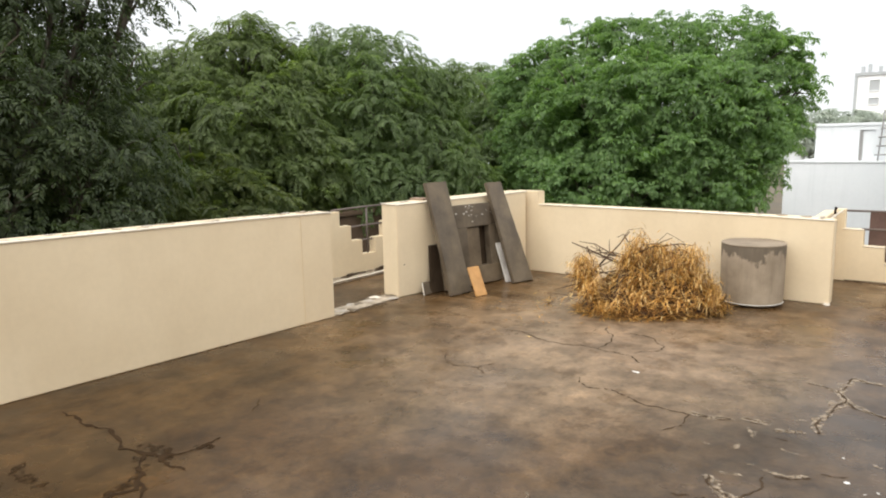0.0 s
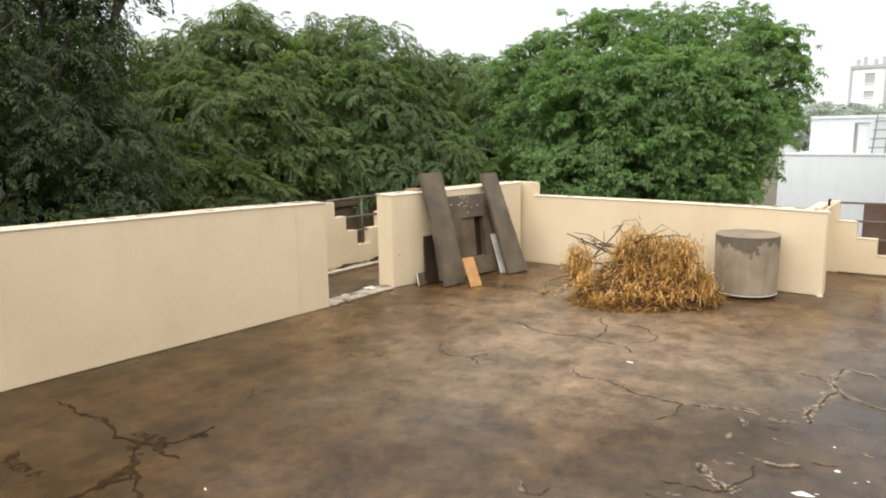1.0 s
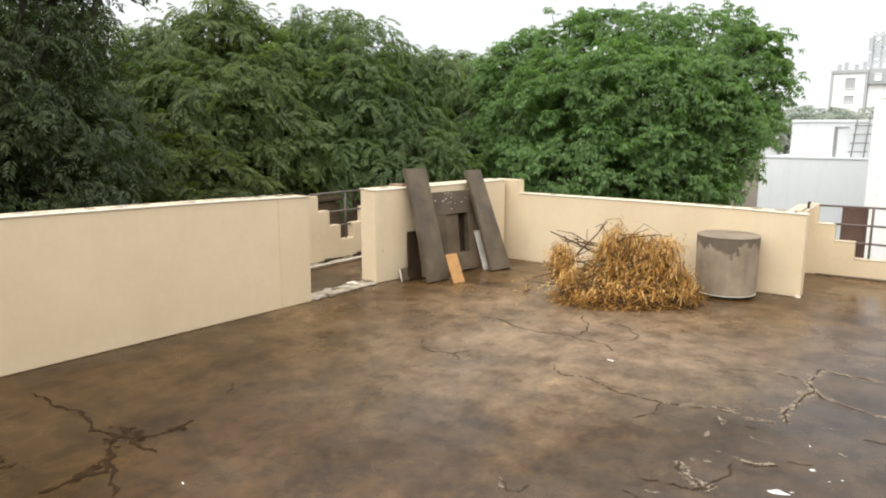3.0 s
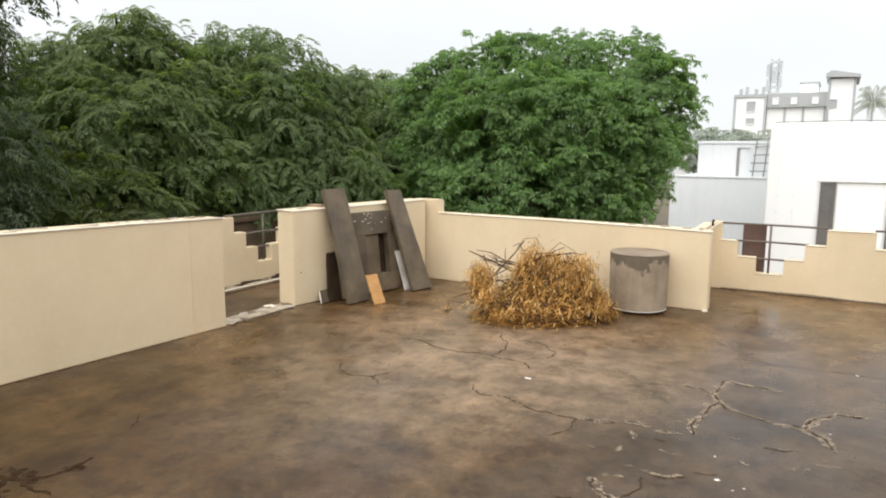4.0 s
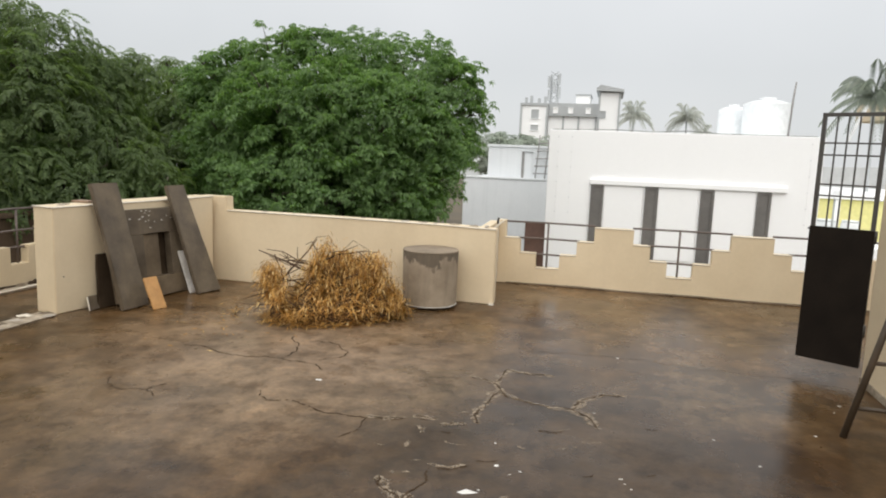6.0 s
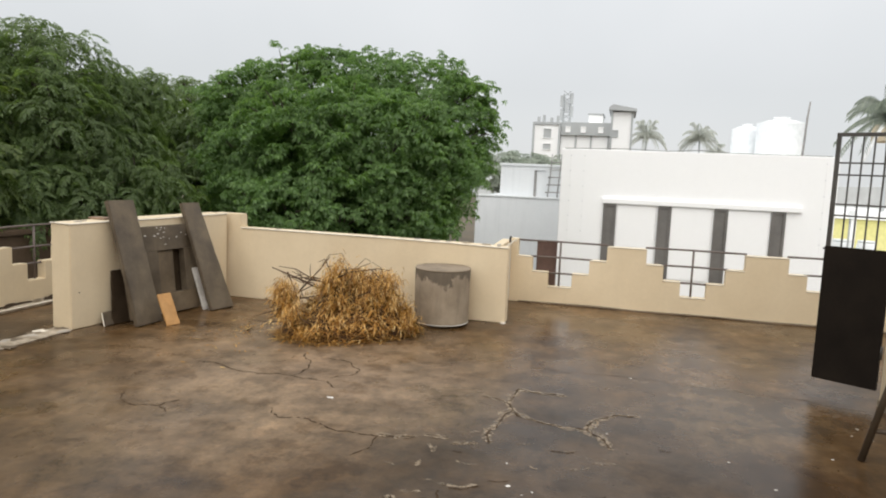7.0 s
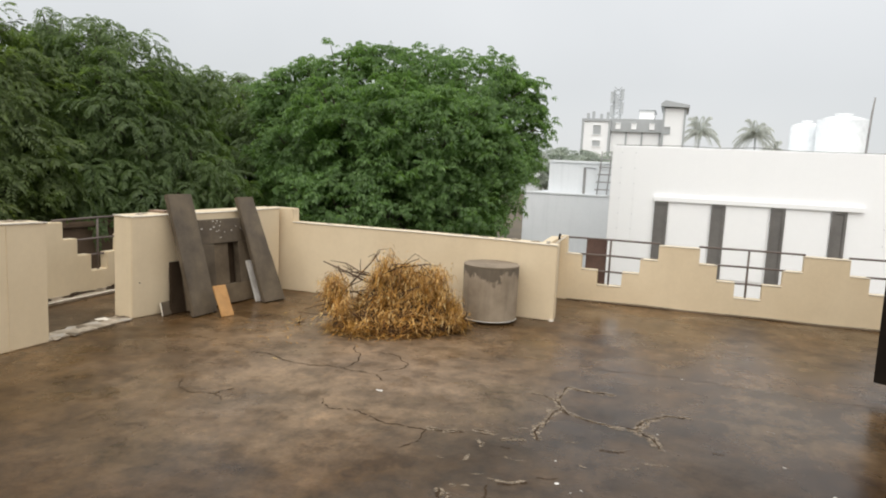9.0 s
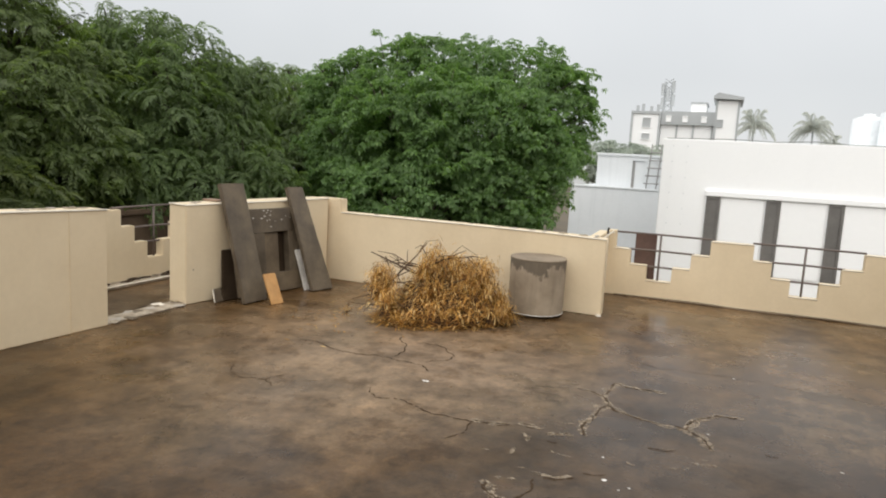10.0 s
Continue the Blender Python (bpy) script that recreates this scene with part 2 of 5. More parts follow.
def drum_concrete():
    """Concrete with a ragged dark band of damp under the rim."""
    m, n, l, b = nodes_of("stained_drum_concrete")
    t1 = noise_node(n, l, 3, 6)
    t2 = noise_node(n, l, 55, 4)
    c = ramp(n, l, t1.outputs["Fac"], ((0.3, (0.215, 0.168, 0.118)), (0.7, (0.385, 0.315, 0.235)))).outputs[0]
    co = n.new("ShaderNodeTexCoord")
    sep = n.new("ShaderNodeSeparateXYZ")
    l.new(co.outputs["Object"], sep.inputs[0])
    ragged = noise_node(n, l, 4.2, 7, 0.7, (1, 1, 0.6))
    add = n.new("ShaderNodeMath")
    add.operation = "MULTIPLY_ADD"
    l.new(ragged.outputs["Fac"], add.inputs[0])
    add.inputs[1].default_value = 0.62
    l.new(sep.outputs["Z"], add.inputs[2])
    f = ramp(n, l, add.outputs[0], ((0.80, (0, 0, 0)), (0.835, (0.85,) * 3))).outputs[0]
    c = mix(n, l, f, c, (0.075, 0.058, 0.040))
    runs = noise_node(n, l, 7.0, 6, 0.7, (1, 1, 0.10))
    fr = ramp(n, l, runs.outputs["Fac"], ((0.48, (0, 0, 0)), (0.70, (0.7,) * 3))).outputs[0]
    c = mix(n, l, fr, c, (0.165, 0.128, 0.088))
    l.new(c, b.inputs["Base Color"])
    b.inputs["Roughness"].default_value = 0.75
    bump(n, l, b, t2.outputs["Fac"], 0.5, 0.004)
    return m


def leaf_material(name, dark, bright, hue, through_light=0.45, tint=(1.6, 1.7, 0.9)):
    m, n, l, b = nodes_of(name)
    geo = n.new("ShaderNodeNewGeometry")
    c = ramp(n, l, geo.outputs["Random Per Island"], ((0.0, dark), (0.7, bright), (1.0, hue))).outputs[0]
    t = noise_node(n, l, 0.8, 3)
    g = ramp(n, l, t.outputs["Fac"], ((0.3, (0.70,) * 3), (0.7, (1.1,) * 3))).outputs[0]
    l.new(mix(n, l, 1.0, c, g, "MULTIPLY"), b.inputs["Base Color"])
    b.inputs["Roughness"].default_value = 0.55
    tr = n.new("ShaderNodeBsdfTranslucent")
    l.new(mix(n, l, 1.0, c, tint, "MULTIPLY"), tr.inputs[0])
    mx = n.new("ShaderNodeMixShader")
    mx.inputs[0].default_value = through_light
    l.new(b.outputs[0], mx.inputs[1])
    l.new(tr.outputs[0], mx.inputs[2])
    l.new(mx.outputs[0], n["Material Output"].inputs[0])
    return m


STAINS_AND_REFLECTION = (
    ((-3.8, 1.3), 3.1, (0.044, 0.023, 0.007), 1.0),
    ((-4.7, 2.9), 1.9, (0.058, 0.033, 0.012), 0.8),
    ((-0.4, 4.4), 1.9, (0.048, 0.032, 0.019), 0.85),
    ((0.1, 3.1), 1.8, (0.050, 0.033, 0.019), 0.75),
    ((-2.4, 5.2), 2.0, (0.250, 0.188, 0.135), 0.85),
    ((-3.7, 5.4), 1.4, (0.170, 0.116, 0.068), 0.6),
    ((-1.7, 4.3), 0.8, (0.215, 0.155, 0.100), 0.55),
    ((-2.8, 4.0), 1.5, (0.170, 0.122, 0.076), 0.6),
    ((-2.1, 3.0), 0.9, (0.058, 0.041, 0.028), 0.6),
    ((-2.35, 3.9), 0.45, (0.075, 0.052, 0.034), 0.6),
    ((-1.0, 2.6), 1.2, (0.085, 0.056, 0.030), 0.6),
    ((-3.55, 2.1), 0.5, (0.024, 0.011, 0.003), 0.7),
    ((-3.9, 1.2), 0.5, (0.018, 0.008, 0.002), 0.7),
    ((0.9, 7.9), 1.6, (0.125, 0.084, 0.045), 0.5),
    # dark brown paints the reflection of house and gate
    ((1.5, 4.1), 1.4, (0.056, 0.031, 0.013), 0.8),
    ((1.0, 5.3), 1.3, (0.120, 0.090, 0.056), 0.5),
    ((-5.7, 5.2), 1.3, (0.040, 0.028, 0.018), 0.85),
)
FLOOR_WET = wet_floor()
DRUM = drum_concrete()
LEAF_OLIVE = leaf_material("neem_leaf_olive", (0.083, 0.118, 0.034), (0.121, 0.168, 0.050), (0.170, 0.222, 0.074), 0.48)
LEAF_GREEN = leaf_material("broad_leaf_green", (0.090, 0.159, 0.053), (0.132, 0.225, 0.074), (0.187, 0.287, 0.104), 0.48)
# shrub leaf darkened to hold the shade under the crowns
LEAF_SHRUB = leaf_material("painted_shade_shrub_leaf", (0.034, 0.059, 0.018), (0.053, 0.088, 0.027), (0.076, 0.116, 0.038), 0.40)
# haze is painted into the next two leaf colours: paler and greyer
LEAF_PALM_NEAR = leaf_material("haze_grey_palm_leaf", (0.21, 0.24, 0.21), (0.27, 0.30, 0.26), (0.32, 0.35, 0.29), 0.4, (1.3, 1.35, 1.2))
LEAF_FAR = leaf_material("haze_grey_green_leaf", (0.34, 0.38, 0.33), (0.40, 0.44, 0.39), (0.45, 0.48, 0.42), 0.45, (1.3, 1.35, 1.2))
# the near crown's own shade is painted into this leaf colour
LEAF_SHADY = leaf_material("painted_shade_olive_leaf", (0.030, 0.046, 0.013), (0.046, 0.070, 0.019), (0.070, 0.096, 0.027), 0.4)
LEAF_COOL = leaf_material("cool_green_leaf", (0.083, 0.126, 0.043), (0.121, 0.178, 0.062), (0.167, 0.227, 0.087), 0.48)
LEAF_LIGHT = leaf_material("yellow_green_leaf", (0.063, 0.089, 0.019), (0.094, 0.124, 0.027), (0.130, 0.160, 0.037))
# darkest leaf: deep shade among the trees, put into the colour
LEAF_DARK = leaf_material("deep_shade_olive_leaf", (0.022, 0.034, 0.009), (0.034, 0.051, 0.013), (0.053, 0.070, 0.018), 0.36)
# far fronds: their pale grey is distance haze put into the colour
PALM_LEAF = leaf_material("haze_pale_palm_frond", (0.54, 0.57, 0.54), (0.61, 0.63, 0.60), (0.67, 0.69, 0.65), 0.5, (1.25, 1.25, 1.2))
STRAW = leaf_material("dry_straw_leaf", (0.12, 0.050, 0.010), (0.62, 0.335, 0.070), (0.96, 0.73, 0.36), 0.2)

# ---- building helpers ----


def part(name, bm, material, parent=None, label=""):
    """Links a bmesh as one mesh object under a thing or a part."""
    me = bpy.data.meshes.new(name)
    bmesh.ops.recalc_face_normals(bm, faces=bm.faces)
    bm.to_mesh(me)
    bm.free()
    me.materials.append(material)
    ob = new(name, me)
    ob.parent = parent
    if label:
        ob["label"] = label
    return ob


def thing(name, label, category, at=(0, 0, 0), group="", kind=""):
    ob = new(name)
    ob.empty_display_size = 0.1
    ob.location = at
    return tagged(ob, label, category, group, kind)


def box(lo, hi, bevel=0.0, m=None):
    bm = bmesh.new()
    bmesh.ops.create_cube(bm, size=1.0)
    for v in bm.verts:
        v.co = Vector([lo[k] + (v.co[k] + 0.5) * (hi[k] - lo[k]) for k in range(3)])
    if bevel:
        bmesh.ops.bevel(bm, geom=bm.edges[:], offset=bevel, segments=2, affect="EDGES", profile=0.6)
    if m is not None:
        bmesh.ops.transform(bm, matrix=m, verts=bm.verts)
    return bm


def join(*bms):
    """Several bmeshes as one."""
    out = bms[0]
    for b in bms[1:]:
        me = bpy.data.meshes.new("joined")
        b.to_mesh(me)
        b.free()
        out.from_mesh(me)
        bpy.data.meshes.remove(me)
    return out


def wall_bm(p0, p1, thick, profile, bevel=0.008):
    """A wall with an outline in its own plane: profile holds (metres along from p0, height); its thickness lies to the left of p0 -> p1."""
    bm = bmesh.new()
    d = (Vector((*p1, 0)) - Vector((*p0, 0))).normalized()
    nrm = Vector((-d.y, d.x, 0))
    ring = [bm.verts.new(Vector((*p0, 0)) + d * s + Vector((0, 0, z))) for s, z in profile]
    face = bm.faces.new(ring)
    got = bmesh.ops.extrude_face_region(bm, geom=[face])
    bmesh.ops.translate(bm, vec=nrm * thick, verts=[v for v in got["geom"] if isinstance(v, bmesh.types.BMVert)])
    bmesh.ops.recalc_face_normals(bm, faces=bm.faces)
    if bevel:
        bmesh.ops.bevel(bm, geom=bm.edges[:], offset=bevel, segments=2, affect="EDGES")
    return bm


def tube(points, radii, sides=7):
    """A bent, tapered rod through the points."""
    bm = bmesh.new()
    rings = []
    pts = [Vector(p) for p in points]
    for k, p in enumerate(pts):
        d = (pts[min(k + 1, len(pts) - 1)] - pts[max(k - 1, 0)]).normalized()
        a = d.orthogonal().normalized()
        if rings:
            a = (last - d * last.dot(d)).normalized()
        last = a
        b = d.cross(a)
        r = radii[k] if isinstance(radii, (list, tuple)) else radii
        rings.append([bm.verts.new(p + (a * math.cos(q) + b * math.sin(q)) * r) for q in [2 * math.pi * j / sides for j in range(sides)]])
    for r0, r1 in zip(rings, rings[1:]):
        for j in range(sides):
            f = bm.faces.new((r0[j], r0[(j + 1) % sides], r1[(j + 1) % sides], r1[j]))
            f.smooth = sides > 5
    bm.faces.new(rings[0])
    bm.faces.new(rings[-1])
    return bm


def lathe(profile, at, sides=40):
    """A body turned round the upright axis: profile of (radius, height)."""
    bm = bmesh.new()
    rings = [[bm.verts.new((at[0] + r * math.cos(a), at[1] + r * math.sin(a), at[2] + z)) for a in [2 * math.pi * j / sides for j in range(sides)]] for r, z in profile]
    for r0, r1 in zip(rings, rings[1:]):
        for j in range(sides):
            f = bm.faces.new((r0[j], r0[(j + 1) % sides], r1[(j + 1) % sides], r1[j]))
            f.smooth = True
    bm.faces.new(rings[0])
    bm.faces.new(rings[-1])
    return bm


def quads_mesh(name, verts, material, parent=None):
    """A mesh of many loose quads, from an array of corners."""
    me = bpy.data.meshes.new(name)
    count = len(verts) // 4
    me.vertices.add(len(verts))
    me.vertices.foreach_set("co", np.asarray(verts, dtype=np.float32).ravel())
    me.loops.add(len(verts))
    me.loops.foreach_set("vertex_index", np.arange(len(verts), dtype=np.int32))
    me.polygons.add(count)
    me.polygons.foreach_set("loop_start", np.arange(0, len(verts), 4, dtype=np.int32))
    me.update(calc_edges=True)
    me.materials.append(material)
    ob = new(name, me)
    ob.parent = parent
    return ob


def leaflet(base, along, side, length, width, droop):
    """Four corners of one pointed leaflet."""
    along, side = np.array(along), np.array(side)
    mid = base + along * length * 0.42
    tip = base + along * length + np.array((0, 0, -droop * length))
    return [base, mid + side * width / 2, tip, mid - side * width / 2]


def palmate_spray(rng, length=0.58, leaves=12, leaflets=7, leaf_len=0.105, leaf_wid=0.037):
    """An arching twig along +x that carries hand-shaped leaves of hanging leaflets."""
    out = []
    for k in range(leaves):
        u = 0.25 + 0.75 * k / (leaves - 1)
        p = np.array((length * u, 0, length * (0.38 * u - 0.42 * u * u)))
        a = rng.uniform(-1.9, 1.9) if k < leaves - 1 else rng.uniform(-0.4, 0.4)
        c = p + np.array((math.cos(a), math.sin(a), rng.uniform(0.0, 0.7))) * rng.uniform(0.08, 0.20)
        tilt = rng.normal(size=2) * 0.25
        for j in range(leaflets):
            w = 2 * math.pi * j / leaflets + rng.uniform(-0.25, 0.25)
            al = np.array((math.cos(w), math.sin(w), -0.45 + tilt[0] * math.cos(w) + tilt[1] * math.sin(w) + rng.uniform(-0.25, 0.2)))
            al /= np.linalg.norm(al)
            sd = np.array((-math.sin(w), math.cos(w), rng.uniform(-0.3, 0.3)))
            out += leaflet(c + al * 0.012, al, sd, leaf_len * rng.uniform(0.7, 1.15), leaf_wid, rng.uniform(0.15, 0.45))
    return np.array(out)


def pinnate_spray(rng, length=0.60, leaves=9, pairs=6, frond_len=0.27, leaf_len=0.080, leaf_wid=0.029):
    """An arching twig along +x that carries long feathered leaves, which hang at their ends."""
    out = []
    for k in range(leaves):
        u = 0.2 + 0.8 * k / (leaves - 1)
        p = np.array((length * u, 0, length * (0.42 * u - 0.45 * u * u)))
        a = (1 if k % 2 else -1) * rng.uniform(0.3, 1.4) if k < leaves - 1 else rng.uniform(-0.3, 0.3)
        d = np.array((math.cos(a), math.sin(a), 0))
        s = np.array((-math.sin(a), math.cos(a), 0))
        rise = rng.uniform(-0.15, 0.75)
        for j in range(1, pairs + 1):
            v = j / pairs
            q = p + d * frond_len * v * (1 - 0.25 * v) + np.array((0, 0, frond_len * (rise * v - 0.55 * v * v)))
            for sg in (-1, 1):
                al = d * 0.6 + s * sg * 0.75 + np.array((0, 0, -0.15 - 0.3 * v + rng.uniform(-0.25, 0.25)))
                al /= np.linalg.norm(al)
                sd = np.cross(al, np.array((0.1, 0, 1.0)))
                out += leaflet(q, al, sd / np.linalg.norm(sd), leaf_len * rng.uniform(0.75, 1.15), leaf_wid, 0.2)
        al = d * 0.7 + np.array((0, 0, -0.7))
        out += leaflet(q, al, s, leaf_len, leaf_wid, 0.2)
    return np.array(out)


def tree(label, base, lobes, material, seed, density, spray, trunk_r=0.16, inner=0.35, shoots=0.16, name="tree"):
    """A tree: a trunk, limbs that reach into each lobe of the crown, and leafy sprays over the lobes' joint skin,
    with gaps, a thinner inside and some shoots that stand out of it. lobes: (x, y, z, radius across, radius up)."""
    rng = np.random.default_rng(seed)
    root = thing(name, label, name, base)
    templates = [spray(rng) for _ in range(9)]
    b = np.array(base)
    L = np.array(lobes)
    centres, radii = L[:, :3], L[:, [3, 3, 4]]
    corners = []
    twigs = []

    def place(p, n, size):
        t = templates[rng.integers(len(templates))]
        z = np.array((0, 0, 1.0)) + n * rng.uniform(0.2, 1.0) + rng.normal(size=3) * 0.32
        z /= np.linalg.norm(z)
        x = np.array((n[0], n[1], 0)) + rng.normal(size=3) * 0.45
        x -= z * x.dot(z)
        x /= np.linalg.norm(x) + 1e-9
        corners.append((t - np.array((0.3, 0, 0))) @ np.array((x, np.cross(z, x), z)) * size + (p - b))

    for i, (c, r) in enumerate(zip(centres, radii)):
        for _ in range(int(density * 34 * r[0] * (r[0] + r[2]))):
            n = rng.normal(size=3)
            n /= np.linalg.norm(n)
            deep = rng.random() < inner
            # hollows between bunches: fewer sprays where a slow pattern is low
            if r[0] > 0.5 and noise.noise(Vector(n * 2.3 + c * 1.7)) < -0.30 and not deep:
                continue
            p = c + n * r * (rng.uniform(0.40, 0.85) if deep else rng.uniform(0.86, 1.05))
            q = np.linalg.norm((p - centres) / (radii * 0.80), axis=1)
            q[i] = 2
            if q.min() < 1 and not (deep and rng.random() < 0.3):
                continue
            size = rng.uniform(0.6, 1.1)
            if n[2] > 0.25 and not deep and rng.random() < shoots:
                # a shoot that stands clear of the crown on its own twig
                k = p + (n * 0.6 + np.array((0, 0, 0.5))) * rng.uniform(0.06, 0.26)
                twigs.append((c + n * r * 0.7 - b, k - b))
                p, size = k, size * 0.8
            place(p, n, size)
    quads_mesh("crown", np.concatenate(corners), material, root)
    mean = centres.mean(axis=0)
    fork = Vector((0, 0, (mean[2] - b[2]) * 0.45))
    lean = Vector((mean[0] - b[0], mean[1] - b[1], 0)) * 0.3
    part("trunk", tube([(0, 0, -0.1), fork * 0.5 + lean * 0.3, fork + lean], [trunk_r * 1.25, trunk_r, trunk_r * 0.8], 9), BARK, root)
    for lx, ly, lz, rr, ru in lobes:
        end = Vector((lx, ly, lz)) - Vector(base)
        m1 = (fork + lean).lerp(end, 0.5) + Vector((0, 0, 0.25))
        bm = tube([fork + lean, m1, end], [trunk_r * 0.40, trunk_r * 0.25, trunk_r * 0.10], 6)
        for _ in range(5):
            e = Vector(rng.normal(size=3)).normalized()
            q = end + Vector((e.x * rr * 0.9, e.y * rr * 0.9, abs(e.z) * ru * 0.9))
            bm = join(bm, tube([m1.lerp(end, 0.7), end.lerp(q, 0.4) + Vector((0, 0, 0.05)), q], [trunk_r * 0.10, trunk_r * 0.07, trunk_r * 0.03], 5))
        part("limb", bm, BARK, root)
    if twigs:
        part("twig_growth", join(*[tube([u, (Vector(u) + Vector(v)) / 2 + Vector((0, 0, 0.03)), v], [0.014, 0.010, 0.005], 4) for u, v in twigs]), BARK, root)["kind"] = "stuff"
    return root


def polar(az, dist, z):
    """A place by its bearing (degrees from the x axis), distance and height."""
    return (dist * math.cos(radians(az)), dist * math.sin(radians(az)), z)

# ---- the ground and the roof terrace ----
GROUND_Z = -3.6
bm = bmesh.new()
bmesh.ops.create_grid(bm, x_segments=60, y_segments=60, size=2500)
for v in bm.verts:
    v.co.z = GROUND_Z
tagged(part("ground", bm, EARTH), "damp brown earth ground around the houses", "ground", kind="structure")

floor = tagged(part("floor", box((-6.5, -5.0, -0.25), (6.0, 9.3, 0.0)), FLOOR_WET), "rain-wet cracked brown cement terrace floor", "floor", kind="structure")
body = tagged(part("wall_below", box((-6.4, -4.9, GROUND_Z), (5.9, 9.2, -0.252)), CREAM), "cream painted house wall under the terrace", "wall", kind="structure")


def straight_wall(name, p0, p1, thick, heights, label):
    """A parapet with a plastered top of slightly uneven height."""
    length = (Vector(p1) - Vector(p0)).length
    prof = [(0, 0), (length, 0)] + [(length * s, z) for s, z in reversed(heights)]
    return tagged(part(name, wall_bm(p0, p1, thick, prof), CREAM), label, "wall", kind="structure")


wall_left = straight_wall("wall_left", (-5.42, -4.9), (-4.965, 4.57), 0.22, ((0, 1.12), (0.5, 1.115), (0.7, 1.105), (0.9, 1.08), (1, 1.055)),
                          "cream painted parapet wall with worn mortar top")
wall_corner = straight_wall("wall_corner", (-5.0, 5.57), (-4.63, 7.70), 0.27, ((0, 1.045), (0.5, 1.055), (1, 1.06)),
                            "cream parapet wall beside the terrace gap")
wall_back = tagged(part("wall_back", wall_bm((-4.86, 7.765), (-1.08, 7.715), 0.16,
                                             [(0, 0), (3.78, 0), (3.78, 0.865), (3.4, 0.88), (2.0, 0.89), (0.385, 0.89), (0.38, 1.055), (0, 1.055)]), CREAM),
                   "cream parapet wall with a raised corner block", "wall", kind="structure")
wall_return = straight_wall("wall_return", (-1.27, 9.14), (-1.27, 7.88), -0.12, ((0, 0.83), (1, 0.80)), "low cream wall closing the passage")


def stepped_profile(start, end, centre, pitch, low, rise, tread, flat):
    """A battlement of steps: valleys at centre + k * pitch, three steps of brick height down from each peak."""
    def height(s):
        k = abs((s - centre + pitch / 2) % pitch - pitch / 2)
        for j, edge in enumerate((flat, flat + tread, flat + 2 * tread)):
            if k < edge - 1e-6:
                return low + j * rise
        return low + 3 * rise
    cuts = [start, end]
    k = math.floor((start - centre) / pitch) - 1
    while centre + k * pitch < end + pitch:
        for e in (flat, flat + tread, flat + 2 * tread):
            cuts += [centre + k * pitch - e, centre + k * pitch + e]
        k += 1
    cuts = sorted(c for c in cuts if start <= c <= end)
    prof = []
    for a, b in zip(cuts, cuts[1:]):
        h = height((a + b) / 2)
        prof += [(a - start, h), (b - start, h)]
    return [(0, 0), (end - start, 0)] + prof[::-1]


FAR_Y = 9.145
wall_far = tagged(part("wall_far", wall_bm((-1.27, FAR_Y), (5.9, FAR_Y), 0.115, stepped_profile(-1.27, 5.9, -0.605, 1.66, 0.235, 0.192, 0.215, 0.155), 0.006), CREAM),
                  "cream perimeter wall with stepped battlement top", "wall", kind="structure")
part("base_fillet", tube([(-1.14 + 0.5 * k, FAR_Y - 0.004, 0.002 + 0.006 * (k % 3)) for k in range(14)], [0.014 + 0.006 * ((k * 7) % 5) / 5 for k in range(14)], 6), STONE_B, wall_far)
part("end_block", box((-1.27, FAR_Y + 0.003, 0.0), (-1.17, FAR_Y + 0.112, 0.845), 0.006), CREAM, wall_far)
wall_side = tagged(part("wall_side", wall_bm((-6.3, -4.9), (-6.3, 9.2), 0.115, stepped_profile(-4.9, 9.2, 6.46, 1.66, 0.27, 0.20, 0.195, 0.12), 0.006), CREAM),
                   "cream perimeter wall with stepped top behind the gap", "wall", kind="structure")


def railing(name, posts, axis, fixed, spans, top, label):
    """Pipe posts in the valleys of a stepped wall and level rails between the steps."""
    root = thing(name, label, "railing")
    def at(s, z):
        return (s, fixed, z) if axis == "x" else (fixed, s, z)
    for s, z in posts:
        part("post", tube([at(s, z), at(s, top)], 0.013, 8), RAIL, root)
    for a, b, z in spans:
        part("rail", tube([at(a, z), at((a + b) / 2, z + 0.004), at(b, z)], 0.0125, 8), RAIL, root)
    return root


spans = []
for c in (-0.605, 1.055, 2.715):
    spans += [(c - 0.60, c + 0.60, 0.825), (c - 0.40, c + 0.40, 0.615), (c - 0.21, c + 0.21, 0.405)]
railing("railing", [(-0.62, 0.2), (1.035, 0.2), (2.715, 0.2)], "x", FAR_Y + 0.06, spans, 0.825, "grey painted pipe railing set in the stepped wall")
railing("railing", [(6.49, 0.24)], "y", -6.36, [(5.86, 7.06, 0.885), (6.05, 6.87, 0.64), (6.24, 6.68, 0.45)], 0.885, "grey pipe railing behind the terrace gap")

rng = np.random.default_rng(5)


def mortar_lump(cx, cy, z, sx, sy, h, turn=0.0, jag=(0.65, 1.1)):
    bm = bmesh.new()
    ring = [bm.verts.new((sx * math.cos(a) * rng.uniform(*jag), sy * math.sin(a) * rng.uniform(*jag), 0)) for a in np.linspace(0, 2 * math.pi, 10)[:-1]]
    f = bm.faces.new(ring)
    got = bmesh.ops.extrude_face_region(bm, geom=[f])
    for v in [g for g in got["geom"] if isinstance(g, bmesh.types.BMVert)]:
        v.co.x *= 0.85
        v.co.y *= 0.85
        v.co.z = h * rng.uniform(0.5, 1.0)
    bmesh.ops.transform(bm, matrix=pose(cx, cy, z, 0, 0, turn), verts=bm.verts)
    return bm


